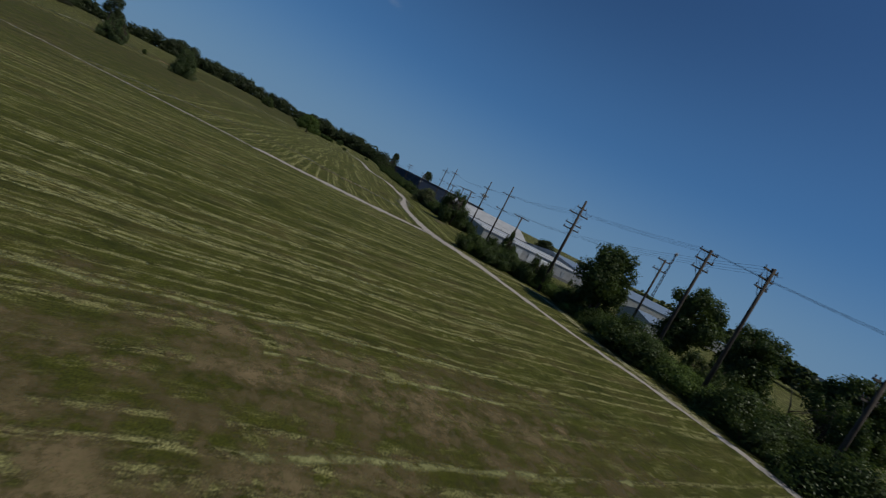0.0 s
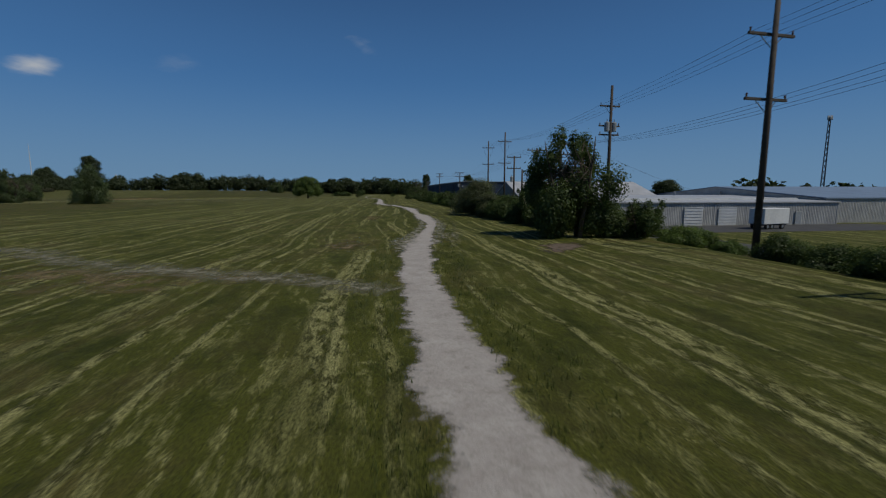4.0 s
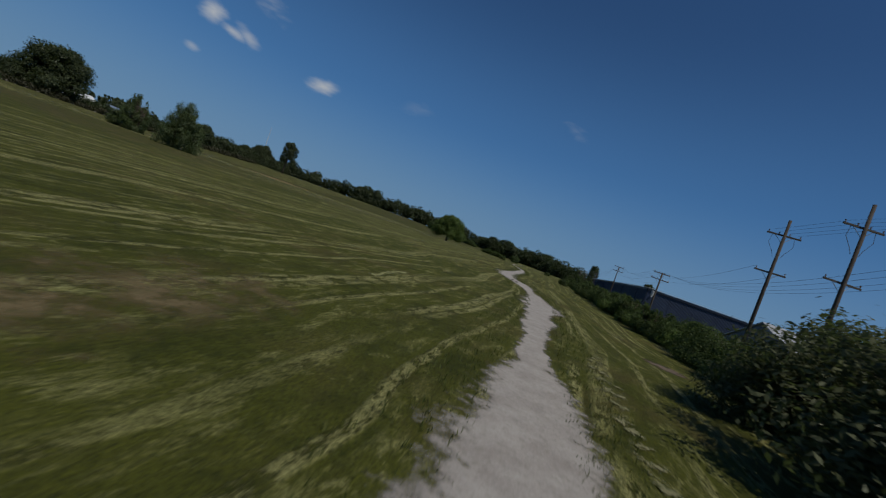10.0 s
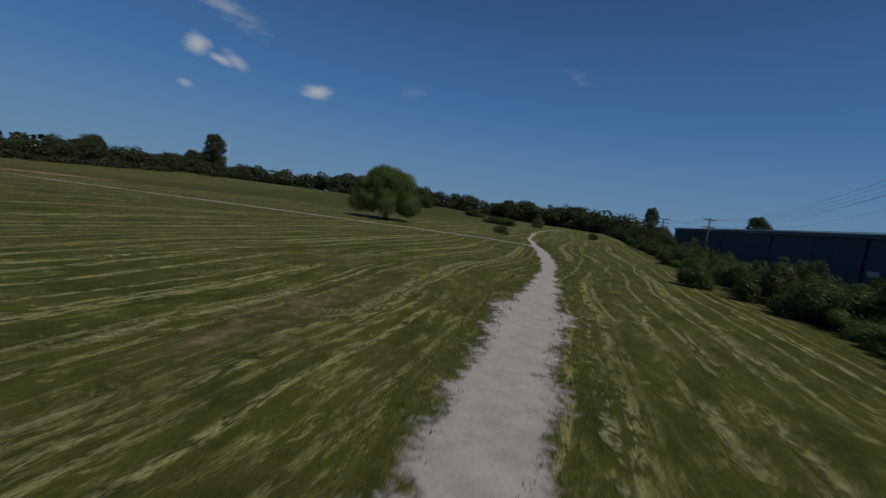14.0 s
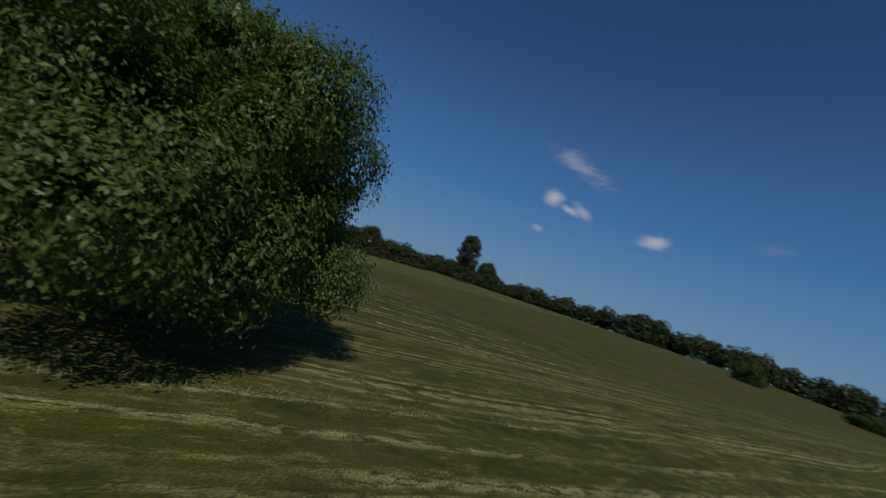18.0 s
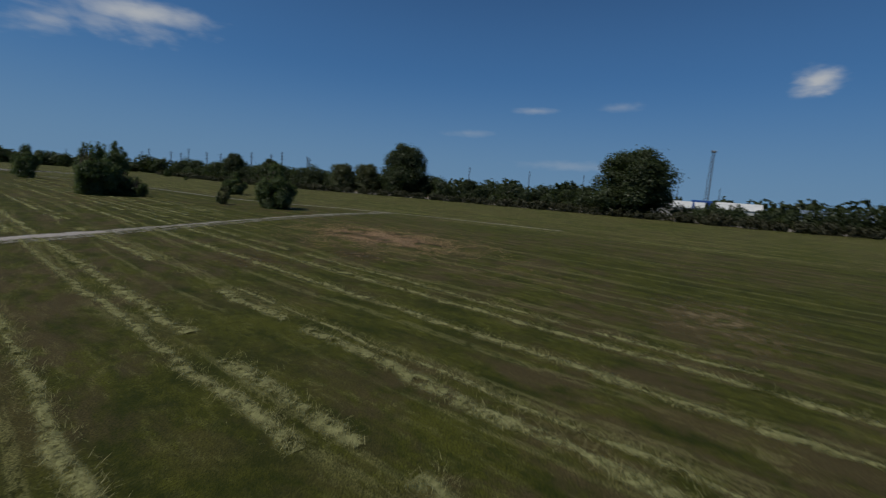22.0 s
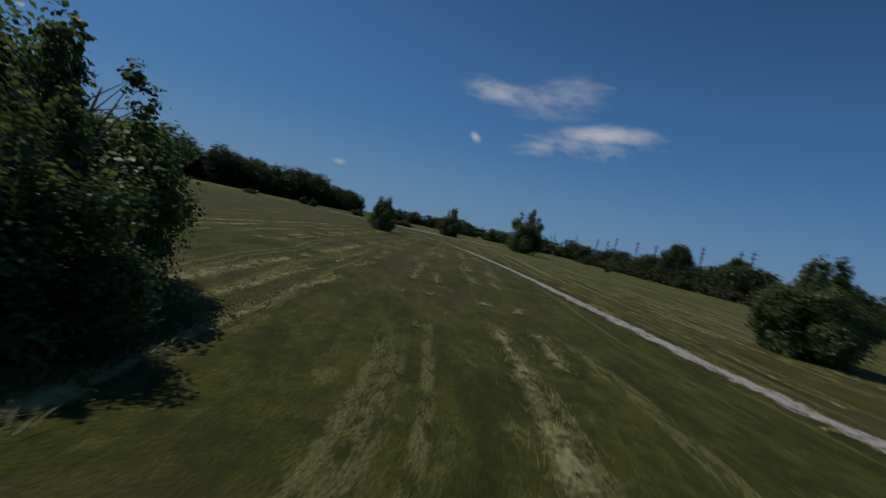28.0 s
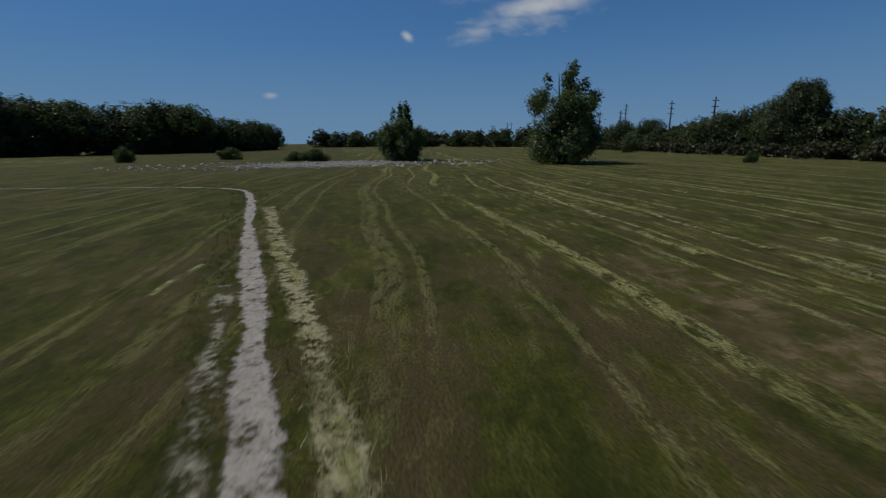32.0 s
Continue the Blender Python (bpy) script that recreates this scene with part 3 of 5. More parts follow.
def shifted(line, off, lo, hi):
    c = smooth_line(line, 6.0)
    d = np.gradient(c, axis=0)
    n = np.stack([-d[:, 1], d[:, 0]], 1) / np.linalg.norm(d, axis=1)[:, None]
    return [tuple(p) for p in c + n * off if lo < p[1] < hi]


strip("gravel_fringe_cross", shifted(CROSS[6:], -1.7, 222, 241), 0.85, m_shoulder, "stony grass-broken shoulder of the path", 0.028)
strip("gravel_fringe_west", shifted(WEST, 0.72, 86, 160), 0.26, m_shoulder, "stony grass-broken shoulder of the path", 0.027)
strip("straw_fringe_west", shifted(WEST, -1.12, 72, 132), 0.36, m_fringe, "pale dry grass fringe beside the path", 0.03)
strip("straw_fringe_east", shifted(MAIN, -2.4, 56, 104), 0.5, m_dry, "pale stony grass fringe beside the path", 0.03)
strip("gravel_fringe", shifted(MAIN, 1.0, 56, 88), 0.42, m_shoulder, "stony grass-broken shoulder of the path", 0.026)
strip("gravel_fringe_east", shifted(MAIN, -1.0, 60, 90), 0.4, m_shoulder, "stony grass-broken shoulder of the path", 0.026)
strip("straw_fringe_north", shifted(MAIN, -2.4, 150, 215), 0.35, m_dry, "pale dry grass fringe beside the path", 0.03)
patch("dry_patch_south", -1, -24, 24, 6, 10, m_parched, "parched brown and straw-coloured turf", 0.005)
patch("dry_patch_far_south", -8, -30, 26, 4.5, 12, m_parched, "parched brown and straw-coloured turf", 0.0064)
patch("dry_patch_fork", 4.0, 17.0, 8, 2.2, -3, m_dry, "parched pale turf south of the fork", 0.0075)
patch("dry_patch_rows", -92, 285, 10, 6, 0, m_parched, "parched brown turf", 0.005)
patch("dry_patch_row", 12.5, 170, 1.0, 7, 2, m_parched, "parched brown strip of turf", 0.005)
patch("dry_patch_row_west", 1.2, 166.6, 2.2, 8, -12, m_parched, "parched brown strip of turf", 0.005)
for n, (x, y, rx, ry, turn) in enumerate(((-117.5, 163, 4.5, 9, 10), (-111, 146, 4, 10, 12), (-118.5, 114, 5, 9, 10), (-124, 122, 2, 8, 5), (-84, 255, 5, 4, 10), (-38.6, 283, 1.6, 7, 10), (-43.0, 285, 1.2, 6, 10), (-92.5, 258, 4, 5, 0))):
    patch(f"thatch_patch_{n + 1}", x, y, rx, ry, turn, m_thatch, "brown dead thatch showing through the mown turf", 0.0056 + 0.0002 * n)
patch("dry_patch_meadow", -139, 96, 3, 12, -10, m_parched, "parched brown strip of turf", 0.005)
patch("hay_patch", -104, 251, 7.5, 14, -12, m_hay, "patch of dry brown hay stubble")
patch("rubble_patch", -130, 12, 34, 24, 12, m_rubble, "pale stony ground with rubble")
patch("bare_patch", 6.2, 60.0, 2.4, 6.0, -4, m_parched, "bare brown trodden soil beside the path", 0.011)
patch("stony_patch_west", 9.6, 61.0, 1.1, 4.2, -6, m_shoulder, "thin stony turf beside the path", 0.009)
patch("stony_patch_east", 13.6, 65.0, 1.4, 3.6, -10, m_shoulder, "thin stony turf beside the path", 0.009)
patch("dry_patch_east", -0.5, 196, 2.6, 11, 6, m_parched, "parched brown strip of turf", 0.0052)
patch("dry_patch_bend", 7.0, 90, 2.6, 7, 0, m_parched, "parched brown strip of turf", 0.0054)
patch("dry_tuft", 6.6, 21.4, 1.3, 1.1, 0, m_dry, "pale dry tuft of grass south of the fork", 0.0085)
patch("bare_patch_dust", -3, 50, 13, 4.0, -12, m_parched, "bare brown trodden soil in thin turf", 0.006)
patch("bare_patch_hedge", 20.5, 109, 1.6, 2.2, 20, m_bare, "heap of bare soil before the hedge")
patch("bare_patch_tree", 19.5, 57.0, 2.2, 4.5, -20, m_bare, "bare shaded soil under the tree")


# ---- plants ----
def crown(rng, blobs, n, size, clump=0.28, per=9, droop=0.0, shell=0.62, long=1.5):
    """Leaves as small folded blades in clumps near the skin of ellipsoids (x, y, z, rx, ry, rz)."""
    b = np.asarray(blobs, float)
    vol = (b[:, 3] * b[:, 4] * b[:, 5]) ** (2 / 3)
    m = max(1, n // per)
    which = rng.choice(len(b), m, p=vol / vol.sum())
    d = rng.normal(size=(m, 3))
    d /= np.linalg.norm(d, axis=1)[:, None]
    rad = shell + (1.08 - shell) * rng.random(m) ** 0.6
    centre = b[which, :3] + d * b[which, 3:] * rad[:, None]
    spread = clump * b[which, 3:].mean(1)
    c = np.repeat(centre, per, 0) + rng.normal(size=(m * per, 3)) * np.repeat(spread, per)[:, None] * (0.55, 0.55, 0.5 + droop)
    if droop:
        c[:, 2] -= droop * np.repeat(spread, per) * rng.random(m * per) * 1.6
    c[:, 2] = np.maximum(c[:, 2], 0.05)
    k = len(c)
    s = size * (0.6 + 0.8 * rng.random(k))
    out = np.repeat(d, per, 0) * 1.2 + rng.normal(size=(k, 3)) * 0.5 + (0, 0, 0.45)
    out /= np.linalg.norm(out, axis=1)[:, None]
    t = np.cross(out, rng.normal(size=(k, 3)))
    if droop:
        t = t * 0.5 + (0, 0, -1.0)
        t -= out * (t * out).sum(1)[:, None]
    t /= np.linalg.norm(t, axis=1)[:, None] + 1e-9
    w = np.cross(out, t)
    s = s[:, None]
    v = np.stack([c - t * s * long / 2, c + w * s / 2 + out * s * 0.12, c + t * s * long / 2, c - w * s / 2 + out * s * 0.12], 1).reshape(-1, 3)
    return v, np.arange(4 * k).reshape(-1, 4)


def limbs(rng, top, r, blobs, lean=(0, 0), fork=0.25, stems=1):
    """A tapered trunk and limbs that reach into the crown."""
    bm = bmesh.new()
    for s in range(stems):
        off = Vector((rng.normal() * 0.3, rng.normal() * 0.3, 0)) * (stems > 1)
        pts = [Vector((0, 0, -0.25)) + off]
        for k in range(1, 6):
            f = k / 5
            pts.append(off * (1 + 2 * f) + Vector((lean[0] * f + rng.normal() * 0.05 * top * f * 0.4, lean[1] * f + rng.normal() * 0.05 * top * f * 0.4, top * f)))
        tube(bm, pts, [r * 1.25, r, r * 0.85, r * 0.65, r * 0.42, r * 0.12], 8)
        for q in blobs:
            f = fork + (0.75 - fork) * rng.random()
            i = min(4, int(f * 5))
            a = pts[i].lerp(pts[i + 1], f * 5 - i)
            e = Vector(q[:3]) + Vector(rng.normal(size=3)) * 0.2 * q[3]
            mid = a.lerp(e, 0.5) + Vector((0, 0, 0.12 * (e - a).length))
            rr = r * 0.42 * (1 - 0.5 * f)
            tube(bm, [a, mid, e], [rr, rr * 0.6, rr * 0.15], 5)
    return bm


def tree(name, label, category, seed, h, blobs, leaves, size, leaf, trunk_r, top=None, stems=1, fork=0.25, lean=(0, 0), **how):
    rng = np.random.default_rng(seed)
    ob = empty(name)
    part("trunk", limbs(rng, top or h * 0.85, trunk_r, blobs, lean, fork, stems), m_bark, ob, smooth=True)
    v, f = crown(rng, blobs, leaves, size, **how)
    quads("crown", v, f, leaf, ob)
    return tagged(ob, label, category)


def place(ob, x, y, turn=0.0, k=1.0, kz=None, z=None):
    z = float(ground_z(x, y)) if z is None else z
    ob.matrix_basis = pose(x, y, z, 0, 0, turn) @ Matrix.Diagonal((k, k, kz or k, 1))
    return ob


def again(ob, x, y, turn=0.0, k=1.0, kz=None, label="", z=None):
    c = copy_thing(ob, pose(0, 0, 0))
    if label:
        c["label"] = label
    return place(c, x, y, turn, k, kz, z)


def blob_dome(rng, n, r, h, low, size):
    out = []
    for _ in range(n):
        a, f = rng.random() * 2 * math.pi, rng.random() ** 0.6
        t = rng.random()
        z = low + (h - low - size * 0.7) * t
        rr = r * math.sqrt(max(0.05, 1 - max(0.0, (t - 0.35) / 0.7) ** 2)) - size * 0.55
        s = size * (0.7 + 0.6 * rng.random())
        out.append((rr * f * math.cos(a), rr * f * math.sin(a), z, s, s, s * (0.75 + 0.3 * rng.random())))
    return out


def blob_spire(rng, n, r, h, low, size):
    """Upright, uneven poplar-like crown, widest below its middle, with several leaders."""
    out = []
    leaders = [(rng.random() * 2 * math.pi, 0.35 + 0.6 * rng.random(), 0.84 + 0.16 * rng.random()) for _ in range(6)] + [(0.0, 0.05, 1.0)]
    for i in range(n):
        t = (i + rng.random()) / n
        if t > 0.66:
            a, f, cap = leaders[i % 7]
            t, rr = t * cap, r * f * (1.5 - t)
        else:
            a, rr = rng.random() * 2 * math.pi, r * math.sin(math.pi * (0.34 + 0.52 * t)) * rng.random() ** 0.42 * (0.85 + 0.3 * rng.random())
        s = size * (1.05 - 0.5 * t) * (0.7 + 0.5 * rng.random())
        slim = 0.55 if t > 0.62 else 0.9
        out.append((rr * math.cos(a), rr * math.sin(a), low + (h - low) * t, s * slim, s * slim, s * 1.2))
    return out


def blob_shell(rng, n, r, h, low, size, gap=0.2):
    """Separate boughs spread evenly over a dome, each bulging out or standing back."""
    out = []
    for i in range(n):
        f = (i + 0.5) / n
        a, up = 2.39996 * i + 0.5 * rng.random(), f**1.25
        out_by = math.cos(up * math.pi / 2) ** 0.55 * (1 - gap * rng.random())
        s = size * (0.75 + 0.6 * rng.random()) * (1 - 0.25 * up)
        z = low + s * 0.6 + (h - low - s * 1.4) * math.sin(up * math.pi / 2) * (1 - 0.12 * rng.random())
        out.append(((r - s * 0.7) * out_by * math.cos(a), (r - s * 0.7) * out_by * math.sin(a), z, s, s, s * (0.8 + 0.25 * rng.random())))
    return out


rs = np.random.default_rng(5)
# the lone willow in the meadow
willow = tree("willow_tree", "broad round-crowned green willow alone in the meadow", "tree", 11, 12.0,
              blob_shell(rs, 44, 7.2, 11.3, 1.7, 1.75, 0.38) + blob_shell(rs, 16, 4.2, 8.2, 3.0, 1.5, 0.5), 250000, 0.078, m_leaf_willow, 0.42, top=9.0, droop=0.6, clump=0.16, long=2.2, shell=0.74, per=20)
place(willow, -30.9, 270.0, 0, 1.1, 1.0)
# a small bush-like sapling by the path fork
rs = np.random.default_rng(6)
sapling = tree("small_tree", "small dark multi-stemmed tree beside the path fork", "tree", 12, 2.7, blob_dome(rs, 12, 1.35, 2.7, 1.15, 0.5), 6500, 0.075, m_leaf, 0.05,
               top=2.0, stems=4, fork=0.35, shell=0.3, clump=0.4)
place(sapling, -4.8, 264.3)
# poplars of the western meadow
rs = np.random.default_rng(7)
poplar = tree("poplar_tree", "young dark green poplar standing in the mown grass", "tree", 13, 8.7, blob_spire(rs, 58, 3.5, 8.3, 0.6, 1.15) + [(1.9 * math.cos(a), 1.9 * math.sin(a), 1.1 + 0.4 * math.sin(5 * a), 1.0, 1.0, 0.9) for a in np.arange(0.3, 6.2, 0.9)], 38000, 0.15, m_leaf_poplar, 0.14,
              top=6.2, stems=3, shell=0.3, clump=0.36, long=1.25)
place(poplar, -120.6, 211.8, 20)
rs = np.random.default_rng(8)
poplar_tall = tree("poplar_tree", "tall dark green poplar with a lower side stem", "tree", 14, 18.0,
                   blob_spire(rs, 34, 5.4, 17.2, 1.4, 2.3) + [(-5.0, 3.0, 4.0, 2.6, 2.4, 3.4), (-4.6, 3.2, 7.4, 1.6, 1.6, 2.4), (3.4, -3, 3.2, 2.6, 2.6, 2.6)], 34000, 0.26, m_leaf_poplar, 0.28,
                   top=15.5, stems=2, shell=0.35, clump=0.32, long=1.25)
poplar_full = tree("poplar_tree", "dark poplar standing alone in the meadow", "tree", 15, 11.4, blob_spire(rs, 64, 4.3, 9.6, 0.6, 1.5) + [(1.6 * math.cos(2.4 * k), 1.6 * math.sin(2.4 * k), 5.0 + 0.42 * k, 1.5 - 0.05 * k, 1.5 - 0.05 * k, 1.3) for k in range(13)], 40000, 0.16, m_leaf_poplar, 0.2,
                   top=9.4, stems=3, shell=0.3, clump=0.36, long=1.25)
place(poplar_full, -73.1, 166.4, 260)
place(poplar_tall, -171.0, 27.5, 60, 1.12, 1.0)
again(poplar, -103.2, 180.0, 70, 0.98, 1.18, "large dark poplar thicket close to the path")
again(poplar, -107.7, 180.4, 200, 0.8, 0.68, "leafy poplar sucker beside a larger poplar")
again(poplar, -109.4, 183.2, 130, 0.5, 0.46, "low poplar sucker at the edge of a thicket")
again(poplar_full, -115.5, 101.6, 310, 0.6, 0.62, "small bushy poplar with a clear shadow")
again(poplar, -145.5, 1.5, 40, 1.45, 1.45, "upright poplar on the stony ground")
again(poplar, -142.0, 167.5, 15, 0.86, 0.74, "round leafy poplar beyond the narrow path")
rs = np.random.default_rng(9)
thin = tree("slim_shrub", "slim upright grey-green shrub in the grass", "shrub", 15, 4.4, blob_spire(rs, 12, 1.2, 4.2, 0.4, 0.7), 5200, 0.11, m_leaf_grey, 0.06, top=3.6, stems=3, shell=0.2)
place(thin, -115.8, 203.2)
rs = np.random.default_rng(10)
young = tree("sapling", "thin young tree with a small round crown", "tree", 16, 3.4, blob_dome(rs, 7, 1.25, 3.4, 1.6, 0.6), 2600, 0.11, m_leaf, 0.05, top=2.6, shell=0.3)
place(young, -86.2, 163.5)

# shrubs, built once in four kinds
rs = np.random.default_rng(21)
shrub_a = tree("hedge_shrub", "dense dark green hedge shrub behind the meadow edge", "shrub", 22, 2.6, blob_dome(rs, 16, 2.3, 2.6, 0.5, 0.85), 19000, 0.08, m_leaf, 0.08, top=1.8, stems=4, shell=0.35, clump=0.34)
shrub_b = tree("hedge_shrub", "ragged green shrub with upright shoots", "shrub", 23, 3.6, blob_spire(rs, 20, 2.3, 3.4, 0.4, 0.85), 18000, 0.09, m_leaf, 0.08, top=3.0, stems=5, shell=0.3, clump=0.34)
shrub_c = tree("hedge_shrub", "spreading bright green bramble shrub", "shrub", 24, 2.0, blob_dome(rs, 18, 2.7, 2.0, 0.3, 0.7), 19000, 0.08, m_leaf_willow, 0.05, top=1.2, stems=5, shell=0.35, clump=0.34)
shrub_grey = tree("willow_shrub", "tall feathery grey-green willow shrub", "shrub", 25, 5.2, blob_dome(rs, 26, 3.0, 5.2, 0.5, 1.1), 24000, 0.075, m_leaf_grey, 0.1, top=4.2, stems=6, shell=0.3, clump=0.4, long=2.6)
hedge_tree = tree("hedge_tree", "bushy dark green tree in the hedge", "tree", 26, 7.6, blob_spire(rs, 34, 3.1, 7.2, 0.8, 1.15), 44000, 0.1, m_leaf, 0.14, top=6.4, stems=3, shell=0.3, clump=0.34)
broad = tree("broadleaf_tree", "full-crowned dark green broadleaf tree", "tree", 27, 14.0, blob_shell(rs, 30, 7.0, 13.6, 1.6, 2.2, 0.5) + blob_shell(rs, 10, 3.5, 9.0, 3.0, 2.2, 0.4), 48000, 0.24, m_leaf_far, 0.35, top=11.0, shell=0.45, clump=0.32, fork=0.3)
airy = tree("airy_tree", "open-crowned tree with sky showing through", "tree", 28, 15.0, blob_shell(rs, 22, 5.2, 15.0, 5.0, 1.35, 0.6), 15000, 0.2, m_leaf_far, 0.3, top=12.0, shell=0.5, clump=0.3, fork=0.4)

pale_willow = tree("pale_willow", "pale rounded willow by the railway", "tree", 29, 16.0, blob_shell(rs, 26, 7.0, 15.6, 1.6, 2.4, 0.35) + blob_shell(rs, 10, 3.5, 10.0, 3.0, 2.4, 0.4), 30000, 0.3, m_leaf_grey, 0.35, top=12.0, shell=0.45, clump=0.3, fork=0.3)
place(shrub_grey, 22.0, 94.5, 0, 1.3, 0.98)
again(shrub_grey, 23.2, 101.0, 90, 1.1, 0.85)
again(shrub_grey, 23.0, 89.0, 200, 0.8, 0.62)
place(hedge_tree, 23.2, 63.2, 30, 1.08, 1.12)
hedge_tree["label"] = "tall bushy tree overhanging the path side"
again(hedge_tree, 24.8, 77.0, 120, 0.6, 0.66)
again(hedge_tree, 27.0, 74.8, 220, 0.55, 0.58)
again(hedge_tree, 26.0, 84.0, 300, 0.6, 0.56)
again(hedge_tree, 28.5, 70.0, 10, 0.6, 0.46)
again(hedge_tree, 25.2, 31.5, 50, 0.34, 0.8, "slim leaning stem grown over with vines")
rs = np.random.default_rng(31)
spread = tree("spreading_tree", "open spreading green tree rising from the hedge", "tree", 32, 11.5, blob_dome(rs, 26, 4.0, 11.0, 3.2, 1.25), 24000, 0.17, m_leaf, 0.2, top=9.0, stems=2, shell=0.4, clump=0.32, fork=0.3)
place(spread, 29.0, 10.0, 0, 1.0, 0.98)
again(spread, 45, 11.2, 110, 1.05, 1.2, "dark round-crowned tree beside the service road", z=-2)
again(spread, 47.5, 3.0, 200, 1.05, 1.05, "dark round-crowned tree beside the service road", z=-2)
again(spread, 52, -6, 300, 1.1, 1.05, "dark round-crowned tree beside the service road", z=-2)
again(hedge_tree, 34.0, -3, 150, 0.8, 0.75, "leafy tree behind the hedge")
again(hedge_tree, 37, -13, 250, 1.05, 1.1, "large spreading tree behind the hedge")
again(hedge_tree, 35, -24, 70, 1.0, 1.05, "large spreading tree behind the hedge")
again(hedge_tree, 40, 500, 0, 1.5, 1.35, "bushy tree in the northern hedge line")
again(hedge_tree, 34, 470, 97, 1.3, 1.1, "bushy tree in the northern hedge line")
again(hedge_tree, 44, 455, 194, 1.4, 1.3, "bushy tree in the northern hedge line")
again(hedge_tree, 33, 440, 291, 1.1, 0.95, "bushy tree in the northern hedge line")
again(hedge_tree, 40, 425, 28, 1.2, 1.0, "bushy tree in the northern hedge line")
again(hedge_tree, 31, 408, 125, 1.0, 0.8, "bushy tree in the northern hedge line")
again(hedge_tree, 36, 398, 222, 1.1, 0.9, "bushy tree in the northern hedge line")
again(hedge_tree, 30, 385, 319, 0.95, 0.8, "bushy tree in the northern hedge line")
again(hedge_tree, 35, 376, 56, 1.0, 0.95, "bushy tree in the northern hedge line")
again(hedge_tree, 42, 486, 153, 1.5, 1.2, "bushy tree in the northern hedge line")
again(hedge_tree, 36, 350, 250, 0.9, 0.95, "bushy tree in the northern hedge line")
again(hedge_tree, 30.0, 179.0, 40, 0.6, 0.58)
again(hedge_tree, 29, 330, 323, 1.0, 0.9)
again(hedge_tree, 30, 316, 346, 0.85, 0.8)
again(hedge_tree, 31, 305, 12, 0.9, 0.75)
again(hedge_tree, 29, 296, 289, 0.7, 0.6)
again(hedge_tree, 30, 345, 15, 0.85, 0.85)
again(hedge_tree, 33, 288, 69, 0.75, 0.85)
again(hedge_tree, 28, 360, 316, 0.8, 0.7)
again(hedge_tree, 31, 278, 345, 0.6, 0.55)
again(hedge_tree, 27.5, 168.0, 80, 0.5, 0.44, "bright leafy sapling above the hedge")
place(shrub_a, 22.6, 190.0)
place(shrub_b, 27.8, 37.0)
place(shrub_c, 17.3, 24.4, 0, 0.8, 1.1)

# the eastern hedge: foot line, then shrubs two rows deep
rng = np.random.default_rng(77)
HEDGE = [(30.5, -70), (30.2, -25), (29.2, -10), (28.3, -3), (28.4, 4), (29.6, 11), (28.6, 16.5), (26, 21.2), (22.6, 23.8), (18.9, 24.0), (17.4, 25.4), (19.4, 28.5), (25, 33), (28.5, 42), (30.0, 52), (29.5, 59), (26.5, 64), (25.4, 70), (24.2, 76), (23.6, 84), (23.6, 92), (24.6, 104), (25.8, 118), (25.2, 132), (24.3, 150), (24.1, 168), (24.0, 182), (24.4, 200), (25.0, 226), (25.5, 262), (26.5, 300), (27.5, 345)]
line = smooth_line(HEDGE, 2.6)
kinds = (shrub_a, shrub_b, shrub_c)
for n, (x, y) in enumerate(line):
    low = 36 < y < 60
    for depth in (0, 2.6):
        pick = kinds[int(rng.choice(3, p=(0.5, 0.25, 0.25)))]
        k = (0.72 + 0.36 * rng.random()) * (0.7 if low else 1.5 if y < 14 else 1.08)
        again(pick, x + depth + rng.normal() * 0.5, y + rng.normal() * 0.6, rng.random() * 360, k, k * (0.72 + 0.3 * rng.random()))
for x, y, k, kz in ((17.4, 25.8, 0.8, 1.0), (20.6, 24.8, 0.9, 0.95), (23.5, 24.0, 1.0, 1.1), (20.8, 27.0, 0.9, 1.0), (26.6, 20.6, 1.1, 1.25), (21.6, 187.7, 0.45, 0.6), (19.4, 227.5, 0.7, 0.8)):
    again(shrub_b if kz > 1.2 else shrub_a, x, y, 37 * x, k, kz)
dead = again(shrub_grey, 21.6, 188.2, 20, 0.38, 0.32, "bleached grey dead bush before the hedge")

# loose shrubs of the far meadow
for x, y, k, kz, label in ((-92.6, 470, 2.6, 3.6, ""), (-58, 476, 3.0, 1.9, ""), (-20, 368.5, 2.2, 1.2, ""), (-25.5, 371, 2.0, 1.2, ""), (-11, 420, 1.8, 1.9, ""), (14.3, 338, 0.8, 0.8, ""), (-85, -13, 0.85, 1.2, ""), (-104.5, -24, 1.6, 1.1, ""),
                           (-126.3, -3, 1.4, 1.0, ""), (-122, -6, 1.0, 0.8, ""), (-226, -28, 1.1, 2.0, ""), (-200, 40, 0.5, 0.75, ""), (-220, 54, 1.2, 1.8, ""), (-219, 90, 1.3, 2.8, ""), (-78, -30, 0.9, 1.3, ""), (-62, 2, 1.4, 0.7, "")):
    again(shrub_a, x, y, 53 * y, k, kz, "lone rounded shrub in the open meadow")


